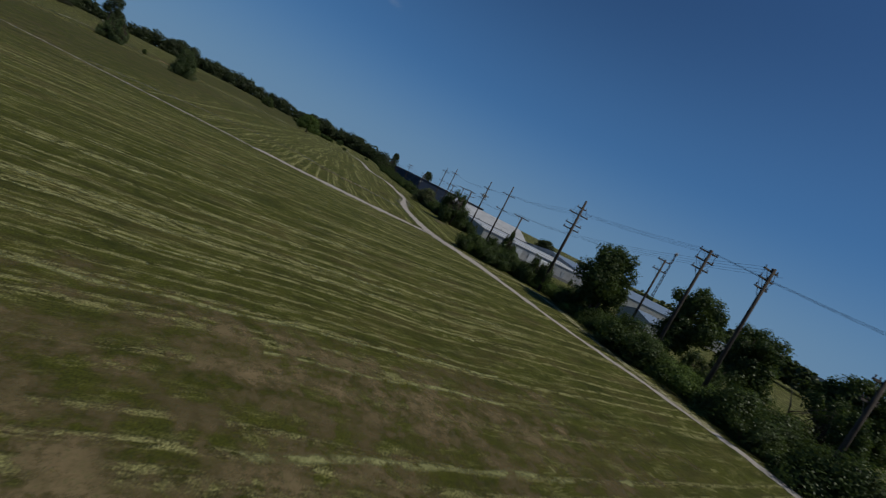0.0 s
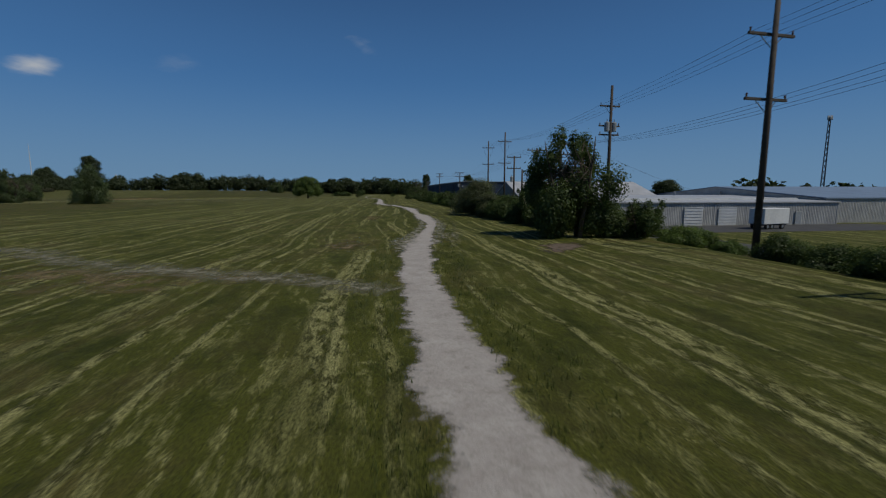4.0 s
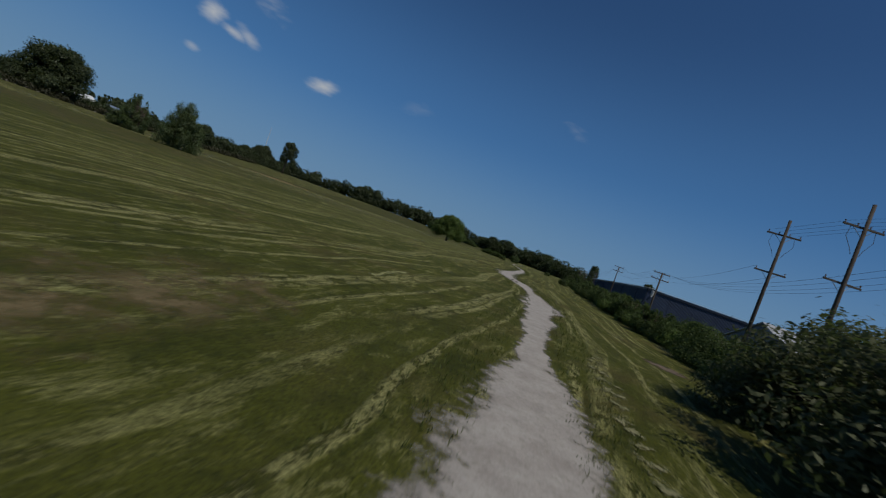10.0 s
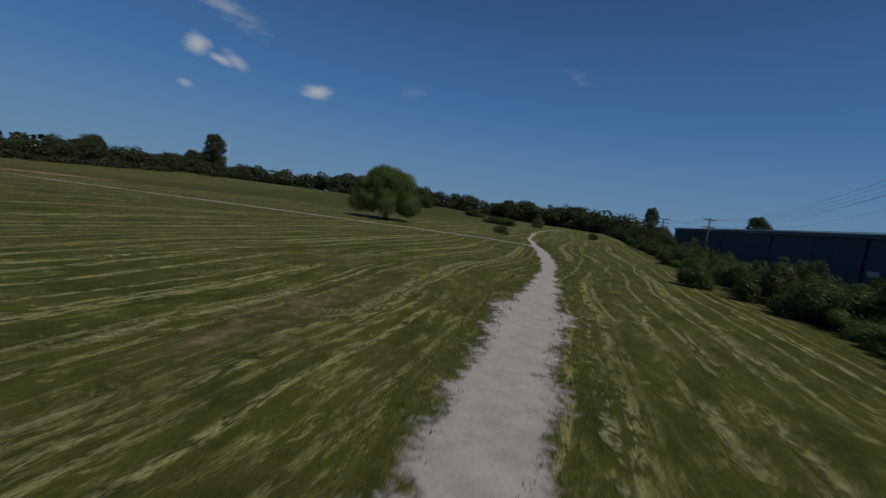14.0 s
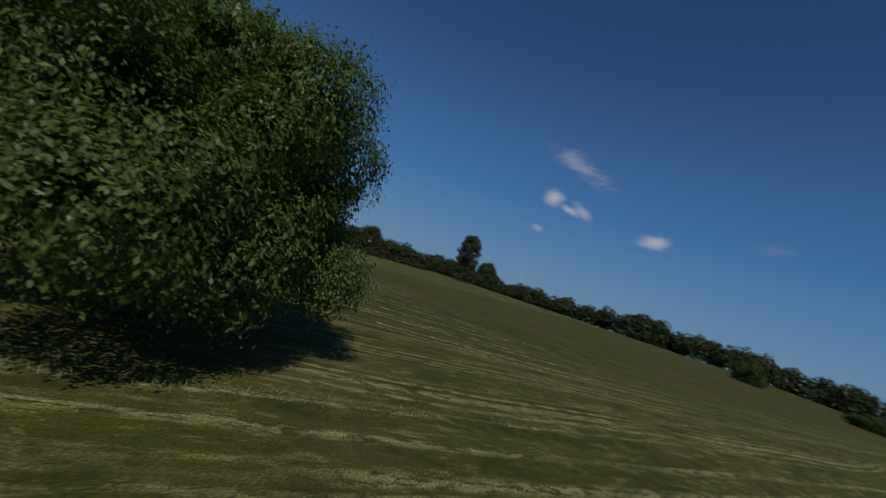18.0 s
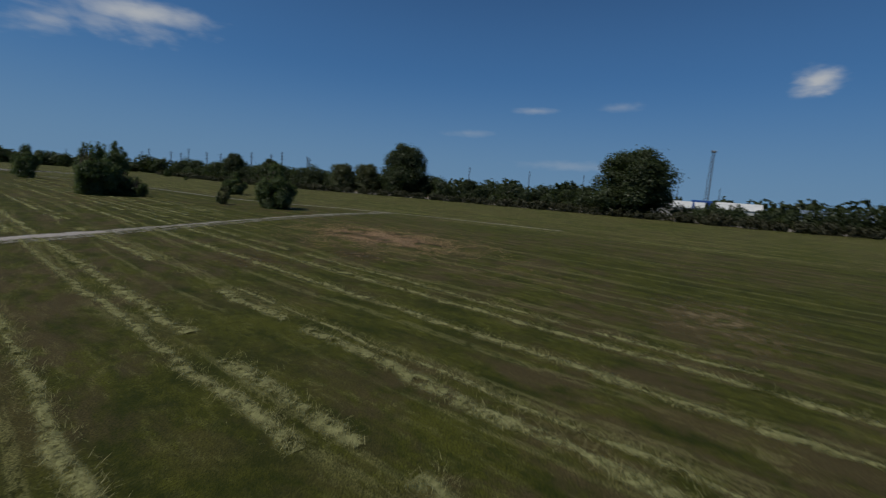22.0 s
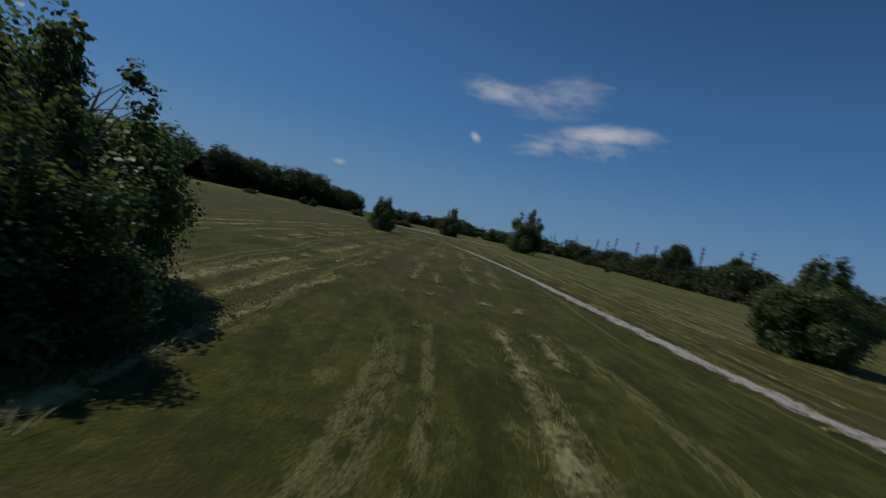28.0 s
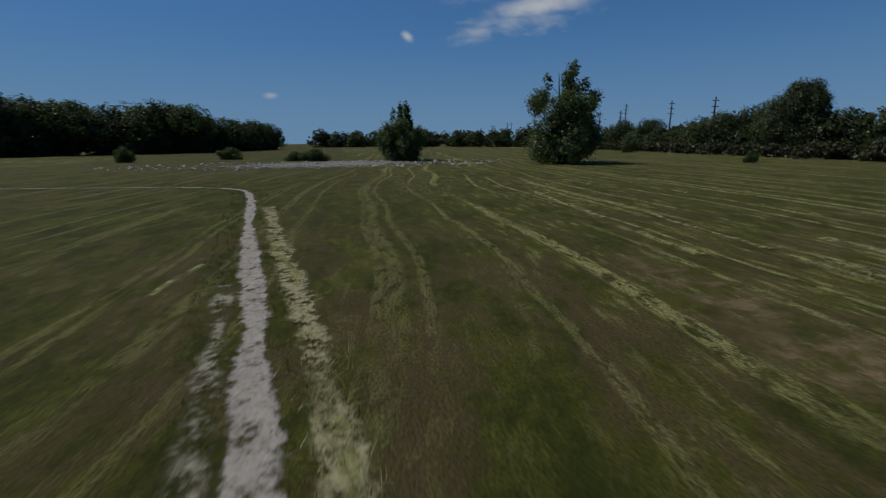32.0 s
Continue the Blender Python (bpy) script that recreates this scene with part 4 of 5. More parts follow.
# ---- tree belts far off ----
def belt(name, line, depth, h, seed, label, mat=None, per=1.0, leaf=0.9, step=5.0, ends=(1, 1), uneven=0.5, low=()):
    """A far wood: rounded crowns massed along a line, each of stacked clumps of big leaves."""
    rng = np.random.default_rng(seed)
    c = smooth_line(line, step)
    blobs = []
    for n, (x, y) in enumerate(c):
        grow = ends[0] + (ends[1] - ends[0]) * n / len(c)
        for y0, y1, less in low:
            grow *= less if y0 < y < y1 else 1
        for _ in range(2):
            px, py = x + rng.normal() * depth * 0.5, y + rng.normal() * depth * 0.5
            tall = grow * h * max(0.22, 0.66 + uneven * noise.noise(Vector((px * 0.035, py * 0.035, seed))) + 0.3 * rng.random())
            z0, w = float(ground_z(px, py)), 0.24 * tall + 0.5
            blobs.append((px, py, z0 + tall - w, w, w, w))
            for f in (0.66, 0.5, 0.25):
                blobs.append((px + rng.normal() * w * 0.8, py + rng.normal() * w * 0.8, z0 + tall * f, w * 1.15, w * 1.15, w * 1.0))
        for _ in range(3):
            px, py, w = x + rng.normal() * depth * 0.4, y + rng.normal() * depth * 0.4, h * grow * (0.12 + 0.1 * rng.random())
            blobs.append((px, py, float(ground_z(px, py)) + w * (0.8 + 0.9 * rng.random()), w * 1.3, w * 1.3, w))
    area = sum(b[3] ** 2 for b in blobs)
    v, f = crown(rng, blobs, int(per * 9.0 * area / leaf**2), leaf, clump=0.2, shell=0.72, per=6)
    return tagged(quads(name, v, f, mat or m_leaf_far), label, "woods", kind="stuff")


belt("tree_belt_north", [(-330, 560), (-230, 610), (-120, 640), (-40, 640), (10, 600), (40, 520)], 14, 19, 1, "distant belt of dark broadleaf trees", leaf=0.95, step=6)
belt("tree_belt_northwest", [(-330, 560), (-300, 480), (-275, 430), (-262, 380), (-255, 340), (-250, 300)], 10, 13, 2, "scrubby belt of trees along the railway", leaf=0.5, uneven=0.7, low=((290, 350, 0.6),))
belt("tree_belt_west", [(-264, 300), (-264, 250), (-264, 200), (-264, 150), (-262, 100), (-258, 50), (-262, 0), (-275, -60), (-290, -130)], 10, 12.5, 3, "scrubby belt of trees along the railway", leaf=0.45, per=0.75, uneven=0.8, low=((262, 301, 0.65), (180, 196, 0.88)))
belt("tree_belt_southwest", [(-290, -120), (-250, -230), (-190, -300), (-120, -320)], 16, 15, 4, "distant belt of trees beyond the meadow", leaf=1.0, step=6)
belt("wood_south", [(70, -50), (39, -62), (12, -82), (-6, -92), (-30, -106), (-56, -126), (-78, -172), (-90, -230)], 9, 26, 5, "dense tall wood at the meadow's edge", leaf=0.7, ends=(1.05, 0.66), uneven=0.2)
belt("weed_belt_west", [(-238, 400), (-240, 320), (-243, 240), (-240, 160), (-228, 100), (-224, 50), (-238, -20), (-256, -95)], 4.5, 3.6, 7, "rough brownish weeds along the railway bank", m_leaf_weed, 0.8, 0.4, 3.0)
belt("tree_belt_far_west", [(-420, 560), (-430, 400), (-440, 250), (-430, 100), (-420, -40), (-400, -200)], 20, 15, 8, "distant trees among houses", leaf=1.8, step=9)
belt("tree_belt_east", [(178, -60), (182, 40), (185, 130), (190, 230)], 8, 11, 9, "distant trees behind the warehouses", leaf=1.4, step=8)
for ob_, x, y, k, kz, label in (
        (broad, -257, 145, 2.15, 1.95, "large dark broadleaf tree above the railway scrub"), (broad, -256, 258, 2.7, 1.95, "large dark broadleaf tree above the railway scrub"), (broad, -262, 30, 1.15, 1.2, "round tree above the railway scrub"),
        (broad, -250, 8, 1.2, 1.35, "round tree above the railway scrub"), (broad, -270, 375, 1.3, 1.25, "spreading dark tree above the railway scrub"), (broad, -258, 360, 1.0, 0.95, "spreading dark tree above the railway scrub"),
        (airy, -219, 413, 1.95, 1.85, "open tall tree at the far meadow edge"), (airy, 49.5, 467, 1.3, 1.5, "tall narrow tree over the hedge line"), (broad, 38, 420, 0.9, 0.75, ""), (broad, 36, 395, 0.8, 0.7, ""), (broad, 40, 372, 0.85, 0.72, ""),
        (airy, 75, 381, 1.3, 1.25, "open tree rising behind the warehouse"), (broad, 8, 610, 1.5, 1.5, ""), (broad, -60, 632, 1.6, 1.4, ""), (broad, -310, 500, 1.6, 1.6, ""), (broad, -285, 460, 1.3, 1.3, ""), (broad, 97, 190, 0.95, 0.55, ""), (broad, 117, 190, 1.0, 0.72, ""),
        (broad, -262, 180, 0.75, 0.8, ""), (pale_willow, -253, 121.5, 1.15, 1.05, "pale rounded willow by the railway"), (pale_willow, -245, 111, 1.1, 1.0, "pale rounded willow by the railway")):
    if ob_ is broad and (x, y) == (-257, 145):
        place(broad, x, y, 0, k, kz)
    elif ob_ is pale_willow and y > 120:
        place(pale_willow, x, y, 0, k, kz)
    elif ob_ is airy and (x, y) == (-219, 413):
        place(airy, x, y, 0, k, kz)
    else:
        again(ob_, x, y, 17 * x + 5 * y, k, kz, label or "distant broadleaf tree among others")


# ---- utility poles ----
def pole(x, y, top, arms, turn=0.0, extra="", r=0.16, lean=0.0):
    """arms: (height below the top, half length, insulators)."""
    z0 = float(ground_z(x, y))
    ob = empty("utility_pole", (x, y, z0), turn)
    h = top - z0
    bm = tube(bmesh.new(), [(0, 0, -0.3), (0, 0, h * 0.5), (lean, 0, h)], [r * 1.25, r * 1.05, r * 0.8], 10)
    part("post", bm, m_pole, ob, smooth=True)
    for drop, half, count in arms:
        za = h - drop
        arm = part("crossarm", cube(-half, half, 0.14, 0.27, za - 0.075, za + 0.075, 0.01), m_arm, ob)
        for sx in (-1, 1):
            part("brace", tube(bmesh.new(), [(sx * half * 0.5, 0.2, za - 0.06), (sx * 0.08, 0.14, za - 0.7)], [0.025, 0.025], 4), m_iron, ob)
        for i in range(count):
            xi = -half + 0.12 + (2 * half - 0.24) * i / max(1, count - 1)
            pin = tube(bmesh.new(), [(xi, 0.2, za + 0.075), (xi, 0.2, za + 0.16), (xi, 0.2, za + 0.2), (xi, 0.2, za + 0.26), (xi, 0.2, za + 0.3)], [0.02, 0.06, 0.035, 0.065, 0.02], 7)
            part("insulator", pin, m_insul, arm)
    if "hang" in extra:
        for drop, half, count in arms[2:3]:
            for i in range(count):
                xi = -half + 0.2 + (2 * half - 0.4) * i / max(1, count - 1)
                part("switch", tube(bmesh.new(), [(xi, 0.2, h - drop - 0.08), (xi, 0.2, h - drop - 0.2), (xi, 0.2, h - drop - 0.4), (xi, 0.2, h - drop - 0.5)], [0.04, 0.12, 0.12, 0.03], 8), m_can, ob)
    if "can" in extra:
        for sx in ((-1, 1) if "cans" in extra else (-1,)):
            can = part("transformer", tube(bmesh.new(), [(sx * 0.42, 0, h - 4.6), (sx * 0.42, 0, h - 4.55), (sx * 0.42, 0, h - 3.7), (sx * 0.42, 0, h - 3.62)], [0.2, 0.26, 0.26, 0.12], 12), m_can, ob, "grey steel transformer can")
            part("bushing", tube(bmesh.new(), [(sx * 0.42, 0, h - 3.64), (sx * 0.42, 0, h - 3.35)], [0.05, 0.03], 6), m_insul, can)
    if "loop" in extra:
        for sx in (-1, 1):
            part("jumper", tube(bmesh.new(), [(sx * 0.9, 0.2, h - arms[0][0]), (sx * 1.0, 0.2, h - arms[0][0] - 0.9), (sx * 0.5, 0.15, h - arms[0][0] - 1.7), (sx * 0.3, 0.1, h - arms[0][0] - 2.2)], [0.02] * 4, 4), m_wire, ob)
    words = {0: "plain weathered wooden utility pole stub", 1: "wooden utility pole with one crossarm", 2: "wooden utility pole with two crossarms"}
    return tagged(ob, words.get(len(arms), "wooden utility pole with several crossarms and switchgear"), "utility pole", "utility poles by the hedge")


A1, A2 = [(0.2, 1.25, 4)], [(0.25, 1.2, 4), (1.7, 1.2, 4)]
pole(30, -18, 8.4, A2, 8)
pole(30, -7.7, 13.1, [(0.3, 1.1, 3), (1.1, 1.1, 3), (1.9, 1.0, 2)], 10, "loop")
pole(30, -1.0, 13.1, [(0.3, 1.1, 3), (1.2, 1.1, 3), (2.1, 1.0, 2)], -6, "loop")
pole(40.4, 15.6, 11.9, A2, 5)
pole(26.5, 18.3, 14.0, [(1.15, 0.75, 2), (2.1, 1.5, 4), (3.6, 1.25, 2), (4.3, 1.25, 2)], -4, "loop", 0.19)
pole(29.7, 53.2, 14.0, [(2.1, 1.55, 2), (5.5, 1.45, 2)], 6)
pole(28.7, 39.7, 8.7, [(0.15, 1.65, 4)], 4)
pole(32.0, 74.9, 14.2, [(2.0, 1.2, 2), (4.0, 1.25, 3), (4.9, 1.2, 3)], 8, "cans")
pole(33.0, 90.3, 10.1, [(0.2, 1.5, 4), (1.5, 1.9, 4), (3.6, 2.3, 6), (6.0, 2.3, 2)], 12, "hang", 0.2)
pole(33.2, 100.5, 10.2, [(0.15, 1.6, 5)], 4)
pole(32.1, 104.6, 7.2, [])
pole(32.1, 109.4, 9.8, [(0.2, 1.3, 3), (2.2, 1.3, 4)], -4, "can")
pole(34.4, 124.2, 15.9, [(1.9, 1.5, 4), (6.4, 1.4, 3)], 6, "loop")
pole(32.6, 131.8, 14.9, [(1.5, 1.4, 4), (5.2, 1.3, 3)], -8, "loop")
pole(32.8, 171.8, 9.5, [(0.15, 1.45, 4), (1.3, 1.6, 4)], 6, "can")
pole(33.0, 225.8, 11.3, [(0.15, 1.35, 4), (1.4, 1.5, 4)], 3)
pole(33.2, 281.0, 8.9, A2, 3)
pole(33.0, 328.3, 9.6, [(0.2, 1.5, 4), (1.3, 1.5, 4), (2.2, 1.2, 2)], 3)
pole(33.5, 376.0, 10.0, A2, 3)


def wire(points, sag, label="sagging black overhead power line", r=0.010):
    pts = []
    for a, b in zip(points, points[1:]):
        a, b = Vector(a), Vector(b)
        s = sag * ((b - a).length / 50) ** 2 * 1.6
        for k in range(12):
            t = k / 12
            q = a.lerp(b, t)
            q.z -= 4 * s * t * (1 - t)
            pts.append(q)
    pts.append(Vector(points[-1]))
    ob = part("power_line", tube(bmesh.new(), pts, [r] * len(pts), 4), m_wire)
    return tagged(ob, label, "power line", "overhead power lines")


for dx in (-1.1, -0.4, 0.4, 1.1):
    wire([(30 + dx, -80, 11.5), (30 + dx, -1.0, 12.9), (26.5 + dx, 18.3, 12.2), (29.7 + dx, 53.2, 12.1), (32 + dx, 74.9, 12.3), (34.4 + dx, 124.2, 14.3), (32.6 + dx, 131.8, 13.7)], 0.6)
for dx in (-1.25, -0.45, 0.45, 1.25):
    wire([(30 + dx, -7.7, 12.8), (28.7 + dx, 39.7, 8.8), (33.0 + dx, 90.3, 10.2), (33.2 + dx, 100.5, 10.3), (32.1 + dx, 109.4, 9.9), (32.8 + dx, 171.8, 9.65), (33.0 + dx, 225.8, 11.45), (33.2 + dx, 281, 8.9), (33.0 + dx, 328.3, 9.7), (33.5 + dx, 376, 10.1)], 0.8)
for dx in (-1.3, 1.3):
    wire([(32.6 + dx, 131.8, 10.0), (32.8 + dx, 171.8, 8.4), (33.0 + dx, 225.8, 10.1), (33.2 + dx, 281, 7.6), (33.0 + dx, 328.3, 8.5)], 0.8)
wire([(32, 74.9, 7.0), (60, 95, 3.0)], 0.5)
wire([(33.0, 90.3, 5.5), (33.2, 100.5, 2.0)], 0.2, "guy wire from a pole to the ground")


# ---- buildings ----
def ribbed(name, x0, y0, x1, y1, z0, z1, mat, parent, pitch=0.30, deep=0.035, label=""):
    """An upright sheet of trapezoid-ribbed siding from one corner to another, seen from the right of its run."""
    a, b = Vector((x0, y0, 0)), Vector((x1, y1, 0))
    d = (b - a).normalized()
    n = Vector((d.y, -d.x, 0))
    length = (b - a).length
    k = max(1, round(length / pitch))
    p = length / k
    prof = []
    for i in range(k):
        prof += [(i * p, 0), (i * p + p * 0.62, 0), (i * p + p * 0.7, deep), (i * p + p * 0.92, deep)]
    prof.append((length, 0))
    v = []
    for s, o in prof:
        q = a + d * s + n * o
        v += [(q.x, q.y, z0), (q.x, q.y, z1)]
    f = [(2 * i, 2 * i + 2, 2 * i + 3, 2 * i + 1) for i in range(len(prof) - 1)]
    return quads(name, v, f, mat, parent, label)


def hall(name, label, x0, x1, y0, y1, z0, eave, ridge, wall, roof, bay=6.0, along="x", trim=None, overhang=0.25):
    """A metal-clad hall: bays of ribbed wall panels, gable roof, fascia."""
    ob = empty(name, (0, 0, 0))
    part("core", cube(x0 + 0.15, x1 - 0.15, y0 + 0.15, y1 - 0.15, z0 - 0.3, eave - 0.1), wall, ob)
    for xa, ya, xb, yb in ((x0, y0, x1, y0), (x1, y0, x1, y1), (x1, y1, x0, y1), (x0, y1, x0, y0)):
        n = max(1, round(math.hypot(xb - xa, yb - ya) / bay))
        for i in range(n):
            f, g = i / n, (i + 1) / n - 0.0006
            ribbed("wall_panel", xa + (xb - xa) * f, ya + (yb - ya) * f, xa + (xb - xa) * g, ya + (yb - ya) * g, z0, eave, wall, ob)
    bm = bmesh.new()
    o = overhang
    if along == "x":
        c = (y0 + y1) / 2
        ring = [(y0 - o, eave), (c, ridge), (y1 + o, eave)]
        pts = [[(x, y, z + t) for y, z in ring] for t in (0.0, 0.18) for x in (x0 - o, x1 + o)]
    else:
        c = (x0 + x1) / 2
        ring = [(x0 - o, eave), (c, ridge), (x1 + o, eave)]
        pts = [[(x, y, z + t) for x, z in ring] for t in (0.0, 0.18) for y in (y0 - o, y1 + o)]
    vs = [[bm.verts.new(p) for p in row] for row in pts]
    for a, b in ((0, 1), (2, 3), (0, 2), (1, 3)):
        for i in range(2):
            bm.faces.new((vs[a][i], vs[a][i + 1], vs[b][i + 1], vs[b][i]))
    for i in (0, 2):
        bm.faces.new((vs[0][i], vs[1][i], vs[3][i], vs[2][i]))
    bmesh.ops.recalc_face_normals(bm, faces=bm.faces)
    part("roof", bm, roof, ob)
    if ridge > eave + 0.3:
        for x in (x0, x1):
            bm = bmesh.new()
            if along == "x":
                tri = [(x + s * 0.06, y, z) for s in (-1, 1) for y, z in ((y0, eave - 0.1), (y1, eave - 0.1), (c, ridge))]
            else:
                yy = y0 if x == x0 else y1
                tri = [(xx, yy + s * 0.06, z) for s in (-1, 1) for xx, z in ((x0, eave - 0.1), (x1, eave - 0.1), (c, ridge))]
            q = [bm.verts.new(p) for p in tri]
            bm.faces.new(q[:3]), bm.faces.new(q[3:][::-1])
            for i in range(3):
                bm.faces.new((q[i], q[(i + 1) % 3], q[3 + (i + 1) % 3], q[3 + i]))
            bmesh.ops.recalc_face_normals(bm, faces=bm.faces)
            part("gable", bm, wall, ob)
    t = trim or wall
    for xa, xb, ya, yb in ((x0 - 0.08, x0 + 0.1, y0 - 0.08, y0 + 0.1), (x1 - 0.1, x1 + 0.08, y0 - 0.08, y0 + 0.1), (x0 - 0.08, x0 + 0.1, y1 - 0.1, y1 + 0.08), (x1 - 0.1, x1 + 0.08, y1 - 0.1, y1 + 0.08)):
        part("corner_trim", cube(xa, xb, ya, yb, z0, eave), t, ob)
    return tagged(ob, label, "building")


navy = hall("warehouse", "long navy blue ribbed metal warehouse", 38.4, 78.4, 205, 337, -2.0, 7.2, 7.3, m_navy, m_roof, trim=m_navy_trim)
part("fascia", cube(38.1, 38.25, 204.7, 337.3, 6.85, 7.3), m_navy_trim, navy)
part("fascia", cube(38.1, 78.7, 204.7, 204.85, 6.85, 7.3), m_navy_trim, navy)
part("roof_edge", cube(38.0, 38.3, 204.6, 337.4, 7.5, 7.56), m_white, navy, "thin white roof edge")
part("roof_edge", cube(38.0, 78.8, 204.6, 204.8, 7.5, 7.56), m_white, navy, "thin white roof edge")
for y in (238, 252, 300):
    part("louvre", cube(38.24, 38.36, y, y + 1.8, 2.9, 3.5), m_can, navy, "pale louvred vent")
for y in np.arange(217, 336, 24):
    part("downpipe", cube(38.2, 38.34, y, y + 0.12, -1.8, 6.9), m_navy_trim, navy)
light = part("wall_lamp", cube(39.4, 39.7, 204.55, 204.9, 5.4, 5.75, 0.04), m_can, navy)
part("lens", cube(39.45, 39.65, 204.5, 204.55, 5.42, 5.6), m_lamp, light, "white lamp lens")
part("pipe_arm", tube(bmesh.new(), [(62, 204.9, 5.6), (60.6, 204.6, 4.9), (60.4, 204.5, 4.2)], [0.09] * 3, 6), m_navy_trim, navy, "dark exhaust pipe bend")
gable_hall = hall("shed", "grey gable-ended metal shed with pale roof", 43.5, 82, 143.2, 166.4, -2.0, 2.3, 6.1, m_grey, m_roof, trim=m_white)
ware = hall("warehouse", "low whitish warehouse with a pale metal roof", 44, 84, 95.5, 142.5, -2.0, 1.6, 2.5, m_cream, m_roof)
part("roof_step", cube(44.5, 82, 101, 103, 1.7, 2.3), m_white, ware, "white raised roof edge")
for x in (47, 50.5, 76):
    part("door", cube(x, x + 1.1, 95.3, 95.44, -2.0, 0.15), m_can, ware)
for x in (56, 62):
    dock = part("dock_door", cube(x, x + 3.2, 95.3, 95.44, -2.0, 0.9), m_white, ware)
    for z in np.arange(-1.6, 0.8, 0.48):
        part("rib", cube(x + 0.05, x + 3.15, 95.26, 95.3, z, z + 0.05), m_can, dock)
hall("warehouse", "long low warehouse with a dark blue roof", 84.5, 160, 98, 150, -2.0, 2.2, 4.4, m_cream, m_roof_blue)
hall("warehouse", "distant long pale warehouse beyond the road", 250, 340, 70, 170, -2.0, 6.0, 8.0, m_cream, m_roof)
hall("shed", "small pale shed behind the trees", 66, 76, 40, 50, -2.0, 1.2, 2.4, m_cream, m_roof_blue)
for x, y in ((60, 122), (70, 118), (84, 122), (52, 128)):
    vent = empty("roof_vent", (x, y, 2.5 - abs(y - 121.75) / 26.25 * 0.9 + 0.1))
    part("stack", tube(bmesh.new(), [(0, 0, -0.1), (0, 0, 0.7)], [0.22, 0.22], 10), m_iron, vent)
    part("cap", tube(bmesh.new(), [(0, 0, 0.75), (0, 0, 0.82), (0, 0, 0.98)], [0.36, 0.36, 0.05], 10), m_iron, vent)
    tagged(vent, "small round metal vent on the roof", "roof vent", "roof vents")

# yard and road behind the hedge
tagged(part("road", cube(40, 46, -120, 92, -2.1, -1.985), m_asphalt), "grey service road behind the hedge", "road", kind="structure")
tagged(part("road_yard", cube(46.02, 90, 84, 95.2, -2.1, -1.98), m_asphalt), "asphalt yard before the warehouse", "road", kind="structure")


def trailer(x, y, z, turn):
    ob = empty("box_trailer", (x, y, z), turn)
    part("body", cube(-2.6, 2.6, -1.15, 1.15, 0.75, 3.0, 0.06), m_white, ob)
    part("frame", cube(-2.5, 2.5, -0.9, 0.9, 0.55, 0.75), m_navy_trim, ob)
    part("rear_door", cube(2.6, 2.64, -1.0, 1.0, 0.85, 2.9), m_can, ob)
    for wx in (-1.7, -0.8, 1.4):
        for wy in (-1.0, 1.0):
            w = part("wheel", tube(bmesh.new(), [(wx, wy - 0.13, 0.42), (wx, wy + 0.13, 0.42)], [0.42, 0.42], 14), m_tyre, ob)
            part("rim", tube(bmesh.new(), [(wx, wy - 0.14, 0.42), (wx, wy + 0.14, 0.42)], [0.22, 0.22], 10), m_iron, w)
    return tagged(ob, "white box trailer parked in the yard", "trailer")


trailer(64.5, 88.5, -1.98, 12)


def car(x, y, z, turn, paint, label):
    ob = empty("car", (x, y, z), turn)
    bm = cube(-2.2, 2.2, -0.88, 0.88, 0.35, 0.95, 0.12)
    part("body", bm, paint, ob, smooth=False)
    cab = cube(-1.3, 0.9, -0.76, 0.76, 0.95, 1.5, 0.18)
    part("cabin", cab, m_glass, ob)
    part("roof", cube(-1.0, 0.6, -0.7, 0.7, 1.48, 1.53, 0.02), paint, ob)
    for wx in (-1.4, 1.4):
        for wy in (-0.8, 0.8):
            w = part("wheel", tube(bmesh.new(), [(wx, wy - 0.1, 0.33), (wx, wy + 0.1, 0.33)], [0.33, 0.33], 14), m_tyre, ob)
            part("rim", tube(bmesh.new(), [(wx, wy - 0.11, 0.33), (wx, wy + 0.11, 0.33)], [0.2, 0.2], 8), m_iron, w)
    return tagged(ob, label, "car")


car(118, 82, -2.0, 20, m_grey, "dark grey car parked by the far road")
car(112, 78, -2.0, 24, m_white, "white car parked by the far road")
car(61.5, 199.5, -2.0, 8, m_white, "white car parked before the navy warehouse")
car(66.8, 199.8, -2.0, 5, m_grey, "dark grey car parked before the navy warehouse")


